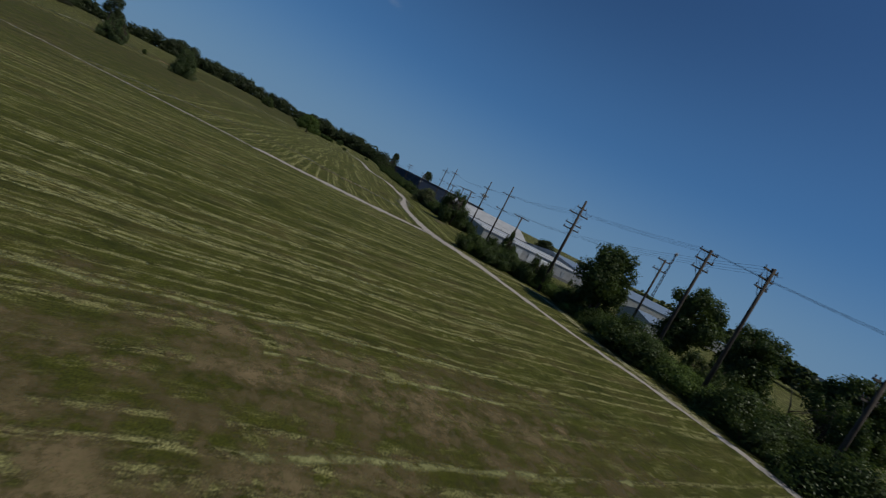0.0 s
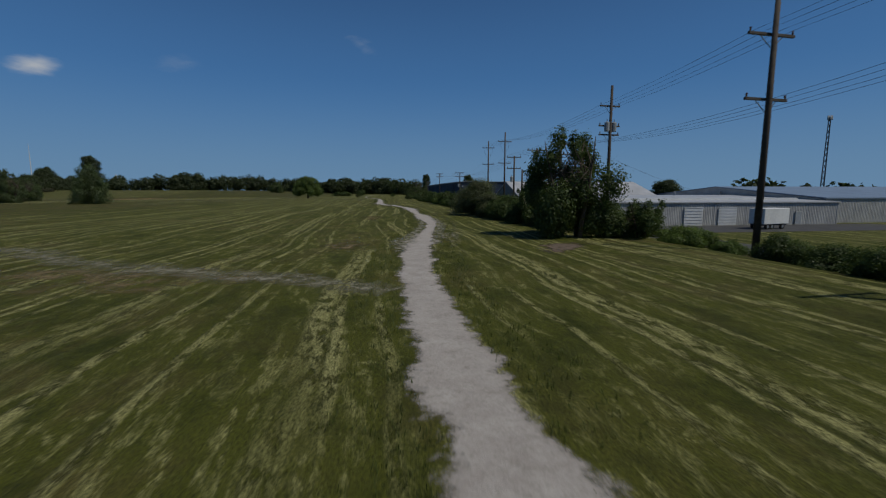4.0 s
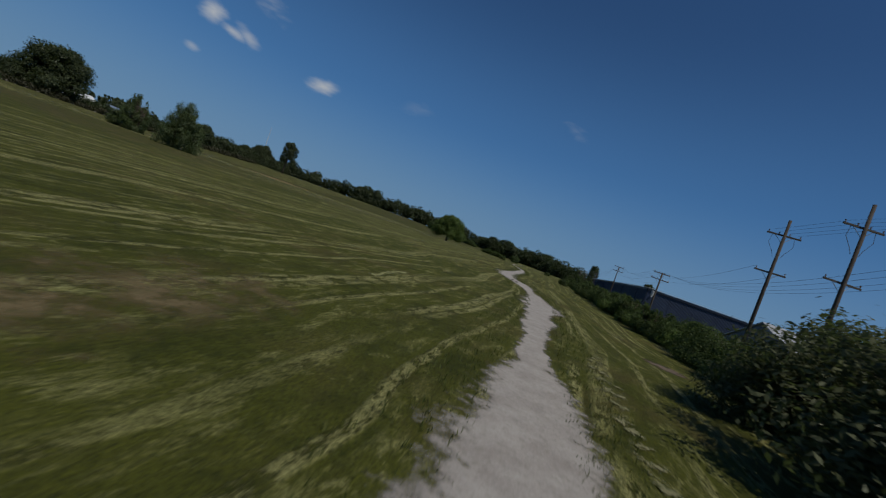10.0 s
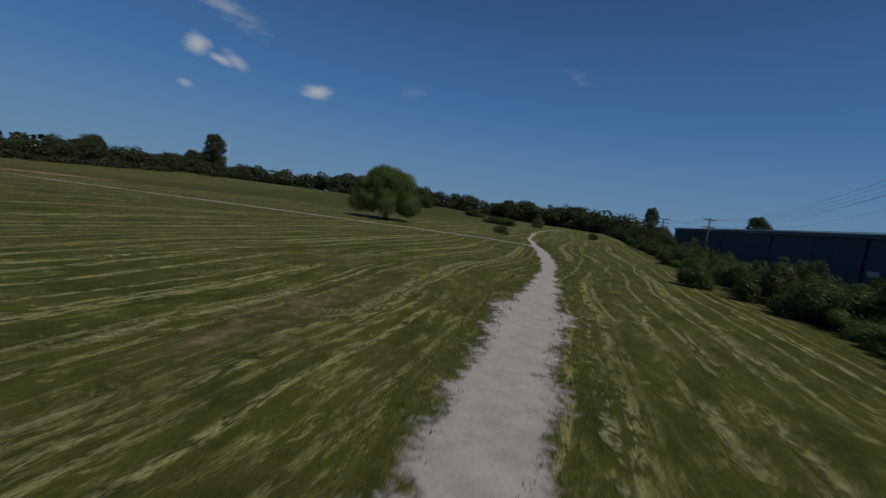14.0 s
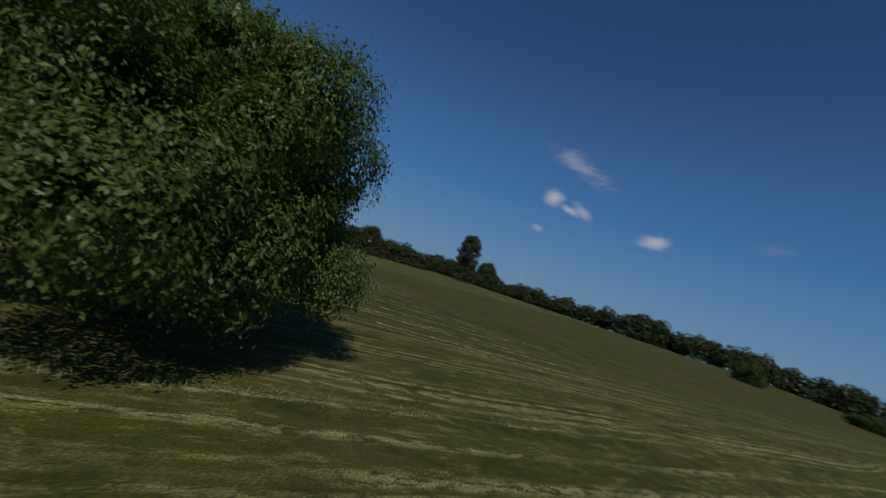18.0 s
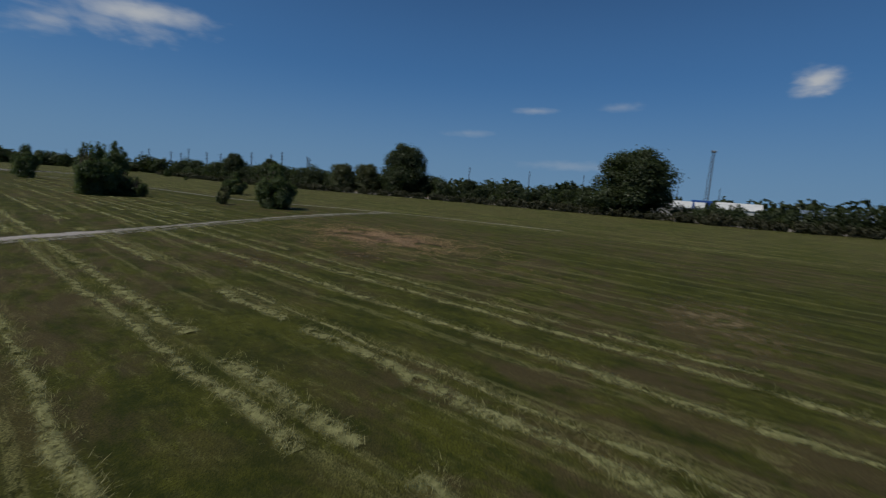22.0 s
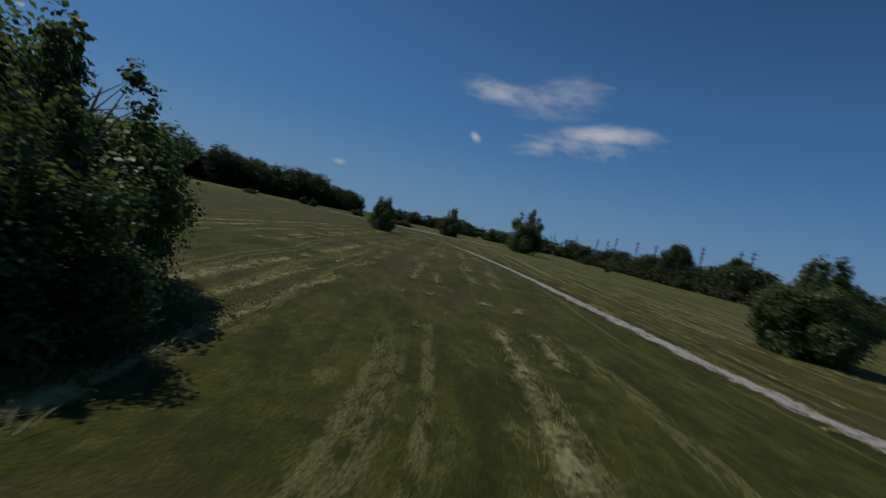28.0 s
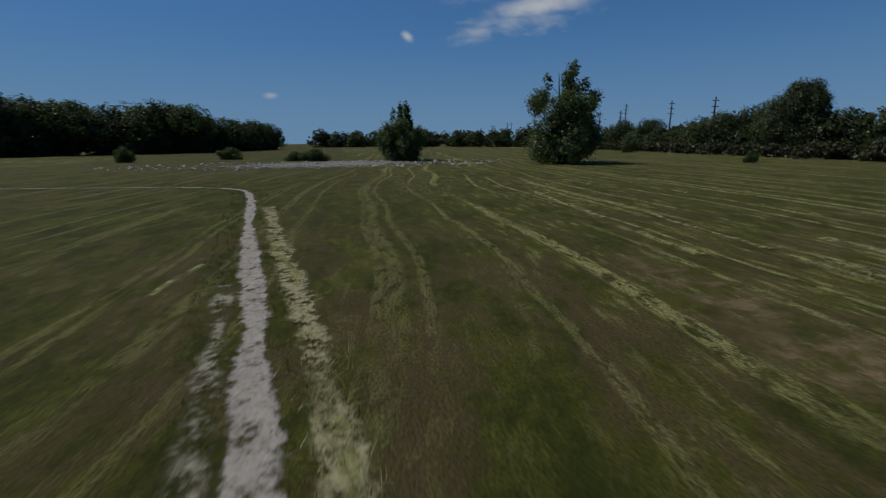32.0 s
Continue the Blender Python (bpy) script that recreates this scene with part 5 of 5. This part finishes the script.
def house(x, y, z, turn, w, d, h, wall, roof, label):
    ob = empty("house", (x, y, z), turn)
    part("wall", cube(-w / 2, w / 2, -d / 2, d / 2, -0.3, h), wall, ob)
    bm = bmesh.new()
    q = [bm.verts.new(p) for p in ((-w / 2 - 0.4, -d / 2 - 0.4, h), (w / 2 + 0.4, -d / 2 - 0.4, h), (w / 2 + 0.4, d / 2 + 0.4, h), (-w / 2 - 0.4, d / 2 + 0.4, h), (-w / 2 - 0.4, 0, h + d * 0.3), (w / 2 + 0.4, 0, h + d * 0.3))]
    for f in ((0, 1, 5, 4), (2, 3, 4, 5), (0, 4, 3), (1, 2, 5), (3, 2, 1, 0)):
        bm.faces.new([q[i] for i in f])
    bmesh.ops.recalc_face_normals(bm, faces=bm.faces)
    part("roof", bm, roof, ob)
    n = max(2, int(w // 4))
    for i in range(n):
        cx = -w / 2 + (i + 0.5) * w / n
        for s in (-1, 1):
            win = part("window", cube(cx - 0.55, cx + 0.55, s * d / 2 - 0.05, s * d / 2 + 0.05, h * 0.35, h * 0.35 + 1.2), m_white, ob)
            part("pane", cube(cx - 0.47, cx + 0.47, s * d / 2 - 0.06, s * d / 2 + 0.06, h * 0.35 + 0.08, h * 0.35 + 1.12), m_glass, win)
    return tagged(ob, label, "house")


house(-278, 190, 0, 95, 18, 9, 4.6, m_white, m_white, "long white low building behind the railway trees")
house(-272, 176, 0, 80, 10, 8, 4.2, m_cream, m_roof_blue, "pale house behind the railway trees")
house(-292, 296, 0, 90, 16, 10, 5.5, m_white, m_white, "white building behind the railway trees")
house(-300, 272, 0, 90, 22, 10, 5.0, m_cream, m_white, "white building behind the railway trees")
house(-296, 330, 0, 90, 24, 10, 4.6, m_cream, m_roof_blue, "blue-roofed building behind the railway trees")
house(-288, 368, 0, 85, 26, 12, 5.0, m_cream, m_white, "long pale building behind the railway trees")
house(-300, 82, 0, 110, 10, 8, 5.0, m_white, m_white, "white gabled house among trees")
house(-285, -60, 0, 110, 12, 8, 4.5, m_white, m_roof_blue, "white house among trees")
house(-310, 500, 4, 60, 18, 8, 3.2, m_cream, m_roof, "pale building at the far meadow edge")

# blue lift frame in a yard
crane = empty("steel_frame", (-290, 282, 0))
for sy in (-3, 3):
    part("leg", tube(bmesh.new(), [(0, sy - 1.2, 0), (0, sy, 8)], [0.3, 0.25], 6), m_blue, crane)
    part("leg", tube(bmesh.new(), [(0, sy + 1.2, 0), (0, sy, 8)], [0.3, 0.25], 6), m_blue, crane)
part("beam", cube(-0.4, 0.4, -4, 4, 7.8, 8.7, 0.05), m_blue, crane)
tagged(crane, "blue painted steel frame in a yard", "steel frame")

# storage tank
tank = empty("storage_tank", (-420, -60, 0))
bm = bmesh.new()
tube(bm, [(0, 0, 0), (0, 0, 9), (0, 0, 12), (0, 0, 13.5)], [8, 8, 6, 1], 20)
part("shell", bm, m_white, tank, smooth=True)
part("ladder", cube(7.95, 8.2, -0.3, 0.3, 0, 9), m_iron, tank)
tagged(tank, "white round storage tank among far trees", "tank")


def mast(x, y, h, w, label):
    """A three-legged dark lattice mast with a head platform."""
    ob = empty("lattice_mast", (x, y, 0))
    feet = [(w * math.cos(a), w * math.sin(a)) for a in (0.3, 2.4, 4.5)]
    for fx, fy in feet:
        part("leg", tube(bmesh.new(), [(fx, fy, 0), (fx * 0.55, fy * 0.55, h)], [0.3, 0.22], 5), m_mast, ob)
    n = int(h / 3)
    for i in range(n):
        for j in range(3):
            (ax, ay), (bx, by) = feet[j], feet[(j + 1) % 3]
            za, zb = h * i / n, h * (i + 1) / n
            ka, kb = 1 - 0.45 * za / h, 1 - 0.45 * zb / h
            part("brace", tube(bmesh.new(), [(ax * ka, ay * ka, za), (bx * kb, by * kb, zb)], [0.12, 0.12], 3), m_mast, ob)
    head = part("platform", cube(-w * 0.9, w * 0.9, -w * 0.9, w * 0.9, h - 1.6, h, 0.1), m_mast, ob)
    for k in range(6):
        a = k * math.pi / 3
        part("antenna", cube(w * math.cos(a) - 0.15, w * math.cos(a) + 0.15, w * math.sin(a) - 0.15, w * math.sin(a) + 0.15, h - 1.2, h + 0.9), m_white, head)
    return tagged(ob, label, "mast")


mast(-554, 284, 58, 2.2, "steel lattice radio mast on the skyline")
mast(252.8, 250.3, 44, 1.0, "slim steel lamp mast beyond the warehouses")
lean_mast = empty("radio_mast", (-420, 640, 0))
part("post", tube(bmesh.new(), [(0, 0, 0), (0, 0, 40), (0, 0, 62)], [0.5, 0.4, 0.15], 6), m_white, lean_mast)
tagged(lean_mast, "thin pale radio mast far off", "mast")


def far_pole(x, y, h, n):
    ob = empty("transmission_pole", (x, y, 0))
    part("post", tube(bmesh.new(), [(0, 0, -0.3), (0, 0, h)], [0.42, 0.24], 8), m_pole, ob)
    for i in range(n):
        part("crossarm", cube(-1.6, 1.6, -0.12, 0.12, h - 1.4 - 2.2 * i, h - 1.15 - 2.2 * i), m_arm, ob)
    tagged(ob, "tall steel-grey transmission pole beyond the railway", "utility pole", "transmission poles beyond the railway")


for n in range(16):
    f = n / 15
    far_pole(-268 - 60 * f + 6 * (n % 2), 60 - 520 * f, 18.5 + 3 * f + (n * 7 % 5) * 0.7, 3)
for n in range(7):
    far_pole(-330 - 40 * n, 90 + 34 * n, 22 + (n * 5 % 4), 2)
far_pole(-303, 19.7, 22, 3), far_pole(-295, 1, 24, 3), far_pole(-302, -137, 25, 3)

# plant with stacks at the far side of the meadow
mill = empty("grain_mill", (-305, 596, 4))
for dx, w, h in ((0, 3, 15), (4, 2.4, 19), (7, 3, 14), (-8, 7, 10)):
    part("silo", tube(bmesh.new(), [(dx, 0, 0), (dx, 0, h * 0.9), (dx, 0, h)], [w / 2, w / 2, w / 5], 12), m_mill, mill)
part("gantry", cube(-8, 9, -0.8, 0.8, 13.0, 13.8), m_iron, mill)
tagged(mill, "pale group of silos on the skyline", "silos")

# railway on the west side
RAIL = [(-262, 460), (-252, 400), (-248, 320), (-250, 240), (-247, 160), (-236, 110), (-230, 60), (-243, -20), (-262, -95), (-300, -200)]
c = smooth_line(RAIL, 6.0)
d = np.gradient(c, axis=0)
n2 = np.stack([-d[:, 1], d[:, 0]], 1) / np.linalg.norm(d, axis=1)[:, None]


def swept(name, off, prof, mat, parent=None, label=""):
    v = np.concatenate([np.column_stack([c + n2 * (off + o), np.full(len(c), z)]) for o, z in prof])
    m = len(c)
    f = [(a * m + i, (a + 1) * m + i, (a + 1) * m + i + 1, a * m + i + 1) for a in range(len(prof) - 1) for i in range(m - 1)]
    return quads(name, v, f, mat, parent, label)


rail = empty("railway", (0, 0, 0))
swept("ballast_bank", 0, ((-4.2, -0.05), (-2.2, 0.75), (2.2, 0.75), (4.2, -0.05)), m_ballast, rail)
for o in (-0.72, 0.72):
    swept("steel_rail", o, ((-0.04, 0.75), (-0.04, 0.93), (0.04, 0.93), (0.04, 0.75)), m_rail, rail)
swept("ties", 0, ((-1.3, 0.77), (-1.3, 0.8), (1.3, 0.8), (1.3, 0.77)), m_bark, rail)
tagged(rail, "single-track railway on a low ballast bank", "railway", kind="structure")

# ---- ground cover as real blades ----
def blades(name, centres, rng, per, size, mat, label, flat=0.0, along=None, thin=0.09):
    k = len(centres) * per
    c = np.repeat(np.asarray(centres, float), per, 0) + np.column_stack([rng.normal(size=(k, 2)) * size * 0.8, np.zeros(k)])
    a = rng.random(k) * 2 * math.pi if along is None else np.repeat(along, per) + rng.normal(size=k) * 0.7
    d = np.column_stack([np.cos(a), np.sin(a), np.zeros(k)])
    up = np.array([0, 0, 1.0])
    l = size * (0.6 + 0.9 * rng.random(k))[:, None]
    lift = (1 - flat) * (0.7 + 0.5 * rng.random(k))[:, None]
    tip = c + d * l * (0.4 + 0.9 * flat) + up * l * (lift + 0.12)
    w = np.column_stack([-d[:, 1], d[:, 0], np.zeros(k)]) * l * thin
    mid = (c + tip) / 2 + up * l * 0.15 * (1 - flat)
    v = np.stack([c - w, c + w, mid + w * 0.7, tip, mid - w * 0.7], 1)
    verts = v.reshape(-1, 3)
    base = np.arange(k) * 5
    faces = np.stack([base, base + 1, base + 2, base + 4], 1)
    tips = np.stack([base + 4, base + 2, base + 3, base + 3], 1)
    me = bpy.data.meshes.new(name)
    me.from_pydata(verts.tolist(), [], [tuple(f) for f in faces.tolist()] + [tuple(f[:3]) for f in tips.tolist()])
    return tagged(link(name, me, mat), label, "grass", kind="stuff")


def beside(line, step, rng, lo, hi):
    c = smooth_line(line, step)
    d = np.gradient(c, axis=0)
    n = np.stack([-d[:, 1], d[:, 0]], 1) / np.linalg.norm(d, axis=1)[:, None]
    o = (lo + (hi - lo) * rng.random(len(c))) * rng.choice((-1, 1), len(c))
    q = c + n * o[:, None]
    return np.column_stack([q, np.zeros(len(q))]), np.arctan2(d[:, 1], d[:, 0])


rng = np.random.default_rng(91)
near_main = [p for p in MAIN if 20 < p[1] < 275]
tufts = np.concatenate([beside(near_main, 0.035, rng, 0.85, 2.4)[0], beside(CROSS, 0.06, rng, 0.6, 1.6)[0], beside(WEST[3:], 0.05, rng, 0.4, 1.4)[0], beside(BRANCH[:7], 0.08, rng, 0.8, 1.8)[0]])
blades("grass_tufts", tufts, rng, 4, 0.085, m_blade, "uncut grass tufts along the path edges")


# raked rows of the west: where each crosses y = 230, its half width and its two ends
WEST_ROWS = [(-41.0, 0.2, 150, 240), (-43.8, 0.28, 150, 245), (-46.8, 0.22, 235, 312), (-48.5, 0.36, 160, 312), (-51.8, 0.32, 170, 312), (-53.4, 0.26, 180, 312), (-57.0, 0.28, 190, 312), (-59.4, 0.12, 220, 312), (-62.2, 0.28, 190, 312), (-64.9, 0.14, 220, 310), (-67.5, 0.3, 190, 310), (-71.7, 0.22, 190, 310), (-73.7, 0.22, 190, 310),
             (-77.1, 0.26, 180, 310), (-78.5, 0.34, 180, 310), (-82.1, 0.36, 165, 310), (-83.1, 0.16, 190, 300), (-87.6, 0.34, 150, 310), (-91.0, 0.32, 120, 310), (-92.8, 0.26, 110, 300), (-94.6, 0.14, 100, 230), (-96.8, 0.5, 90, 232), (-97.9, 0.2, 95, 240), (-101.4, 0.45, 140, 232),
             (-102.8, 0.2, 75, 225), (-104.2, 0.18, 110, 225), (-107.5, 0.16, 90, 178), (-108.5, 0.16, 118, 180), (-111.3, 0.3, 120, 200), (-112.9, 0.22, 120, 190), (-116.4, 0.2, 100, 140), (-120.0, 0.32, 70, 200), (-123.0, 0.2, 60, 210), (-126.8, 0.4, 60, 215), (-131.0, 0.25, 60, 220), (-136.0, 0.3, 60, 230)]
EAST_ROWS = [[(-125.8, 78), (-128.6, 89), (-129.3, 94.5), (-129.8, 98), (-130.6, 106), (-132.4, 116), (-133.2, 122)], [(4.2, 182), (2.0, 167), (1.9, 155), (2.6, 146), (4.0, 134), (6, 120), (6.5, 100)], [(5.0, 176), (4.2, 163), (3.6, 152), (4.2, 144)], [(12.4, 215), (12.2, 184), (11.6, 158), (12.6, 146), (15.5, 132)], [(13.8, 205), (13.7, 160), (13.6, 138)], [(15.6, 225), (15.8, 178), (16.8, 160), (17.6, 151), (17.9, 142), (18.4, 128), (19, 116)],
             [(18.8, 215), (19.4, 178), (20.2, 150), (20.6, 138)], [(-2.2, 200), (-2.2, 150), (-1.4, 144), (1.0, 126), (2, 108)], [(-6.5, 215), (-6.2, 160), (-4.5, 135)], [(-11, 240), (-11.5, 190), (-9, 140)], [(2.4, 232), (1.0, 200), (0.4, 165)], [(-16, 300), (-15.2, 262), (-15.5, 220)], [(-11.5, 300), (-10.4, 266), (-11, 240)],
             [(-20.5, 300), (-19.6, 262), (-20.5, 215)], [(-7.5, 300), (-6.8, 272)], [(11, 300), (11.2, 255), (12.6, 220)], [(16, 300), (16.2, 255), (17.2, 222)], [(20.5, 300), (20.5, 240)], [(7.0, 300), (8.0, 262)], [(-25.5, 312), (-24.4, 250), (-25.5, 215)], [(-29, 312), (-28.6, 282)], [(-33, 312), (-33.4, 284)]]
SOUTH_ROWS = [-30, -26.4, -23, -20, -16.8, -13.8, -12.2, -9.9, -5.6, -1.9, 1.6, 5.0, 8.2, 12.2, 15.4, 18.6, 22.0]
row_lines = [([(a + 0.158 * (y - 230) + 0.15 * math.sin(y / 23 + a), y) for y in np.arange(y0, y1, 12.0)], w) for a, w, y0, y1 in WEST_ROWS]
row_lines += [(p, (0.26 + 0.1 * math.sin(3.0 * k)) * (0.55 if k > 10 else 0.8)) for k, p in enumerate(EAST_ROWS)]
row_lines += [([(x, a + 0.268 * x - 0.02 * (max(0, x)) + 0.4 * math.sin(x / 19 + a)) for x in np.arange(-75, 21, 12.0)], 0.2 + 0.09 * math.sin(2.0 * a)) for a in SOUTH_ROWS]


def row_points(points):
    c = smooth_line(points, 0.25)
    keep = np.array([noise.noise(Vector((x * 0.21, y * 0.21, 4.0))) > (0.0 if x < -105 and y < 215 else -0.3 if x < -36 else -0.08) for x, y in c])
    for way, half in ((MAIN, 1.25), (CROSS, 0.9), (WEST, 0.75), (BRANCH, 1.0)):
        q = smooth_line(way, 0.8)
        for i in range(0, len(c), 400):
            near = (((c[i:i + 400, None] - q[None]) ** 2).sum(-1).min(1) < half**2)
            keep[i:i + 400] &= ~near
    return c, keep


row_v, row_f, row_uv, straw, count = [], [], [], [], 0
for n, (points, half) in enumerate(row_lines):
    c, keep = row_points(points)
    d = np.gradient(c, axis=0)
    side = np.stack([-d[:, 1], d[:, 0]], 1) / np.linalg.norm(d, axis=1)[:, None]
    lump = np.array([noise.noise(Vector((x * 0.9, y * 0.9, n))) for x, y in c])
    drift = np.array([noise.noise(Vector((x * 0.35, y * 0.35, n + 50))) for x, y in c])
    c = c + side * (drift * 0.3)[:, None]
    w = half * (0.9 + 0.6 * lump)
    cols = (-2.2, -1.0, -0.35, 0.35, 1.0, 2.2)
    for k in cols:
        q = c + side * (w * k)[:, None]
        z = 0.012 + max(0.0, 1 - abs(k)) * (0.045 + 0.05 * lump + 0.02 * rng.normal(size=len(c))) * np.where(c[:, 0] < -36, 1.0, 0.5)
        row_v.append(np.column_stack([q, z + ground_z(q[:, 0], q[:, 1])]))
        row_uv.append(np.column_stack([np.full(len(c), abs(k)), np.zeros(len(c))]))
    m = len(c)
    run = np.nonzero(keep[:-1] & keep[1:])[0]
    for a in range(5):
        row_f.append(np.stack([count + a * m + run, count + (a + 1) * m + run, count + (a + 1) * m + run + 1, count + a * m + run + 1], 1))
    count += 6 * m
    x, y = c[:, 0], c[:, 1]
    close = keep & (((x < -62) & (x > -104) & (y > 232) & (y < 294)) | ((x < -108) & (x > -146) & (y > 92) & (y < 212)) | ((x > -9) & (x < 21) & (y > 110) & (y < 205)) | ((x > -34) & (x < -6) & (y > 255) & (y < 300)))
    pick = np.repeat(np.nonzero(close)[0], 3)
    off = rng.normal(size=len(pick)) * half * 0.75
    q = c[pick] + side[pick] * off[:, None] + rng.normal(size=(len(pick), 2)) * 0.1
    straw.append(np.column_stack([q, np.full(len(q), 0.03) + 0.06 * rng.random(len(q))]))
row_f = np.concatenate(row_f)[:, ::-1]
tagged(quads("windrow_mounds", np.concatenate(row_v), row_f, m_row, uv=np.concatenate(row_uv), smooth=True), "raked rows of pale cut grass on the meadow", "cut grass", kind="stuff")
straw = np.concatenate(straw)
on_path = np.zeros(len(straw), bool)
for way, half in ((MAIN, 1.3), (CROSS, 1.0), (WEST, 0.8)):
    q = smooth_line(way, 1.0)
    for i in range(0, len(straw), 4000):
        on_path[i:i + 4000] |= (((straw[i:i + 4000, None, :2] - q[None]) ** 2).sum(-1).min(1) < half**2)
straw = straw[~on_path]
blades("windrow_blades", straw, rng, 7, 0.2, m_straw, "loose pale blades on rows of cut grass", flat=0.7, thin=0.028)
hay = np.column_stack([rng.normal(size=(8000, 2)) * (4.4, 7.6), np.zeros(8000)])
hay = hay[[noise.noise(Vector((x * 0.4, y * 0.4, 9.0))) > -0.12 for x, y, _ in hay]]
ca, sa = math.cos(radians(-12)), math.sin(radians(-12))
hay[:, :2] = hay[:, :2] @ np.array([[ca, sa], [-sa, ca]]) + (-104, 251)
blades("hay_stalks", hay, rng, 3, 0.4, m_hay_stalk, "scattered long dry hay stalks", flat=0.93, thin=0.018)
# broken concrete on the stony ground
stone_mesh = []
for k in range(3):
    bm = bmesh.new()
    bmesh.ops.create_icosphere(bm, subdivisions=1, radius=1.0)
    for v_ in bm.verts:
        v_.co = Vector((v_.co.x * 0.5, v_.co.y * 0.36, v_.co.z * 0.2)) * (0.75 + 0.5 * rng.random())
    me = bpy.data.meshes.new("rubble_stone")
    bm.to_mesh(me)
    bm.free()
    me.materials.append(m_stone)
    stone_mesh.append(me)
for x_, y_, k in ((9.6, 143.2, 0.2), (10.3, 140.3, 0.2)):
    bm = bmesh.new()
    bmesh.ops.create_icosphere(bm, subdivisions=2, radius=1.0)
    for v_ in bm.verts:
        v_.co = Vector((v_.co.x * k, v_.co.y * k * 0.45, max(-0.02, v_.co.z * 0.09))) * (0.7 + 0.6 * rng.random())
    clod = part("dirt_clod", bm, m_clod)
    clod.matrix_basis = pose(x_, y_, 0.03, 0, 0, -15)
    tagged(clod, "dark clod of earth on the gravel path", "clod")
rubble = empty("rubble_heap", (-128, 14, 0))
for n in range(260):
    ob = new("stone", stone_mesh[n % 3])
    ob.parent = rubble
    a_, r_ = rng.random() * 2 * math.pi, math.sqrt(rng.random())
    k = 0.3 + 0.9 * rng.random() ** 2
    ob.matrix_basis = pose(38 * r_ * math.cos(a_), 16 * r_ * math.sin(a_), 0.04, rng.random() * 20, rng.random() * 20, rng.random() * 360) @ Matrix.Diagonal((k, k, k, 1))
tagged(rubble, "scattered broken concrete on bare stony ground", "rubble")
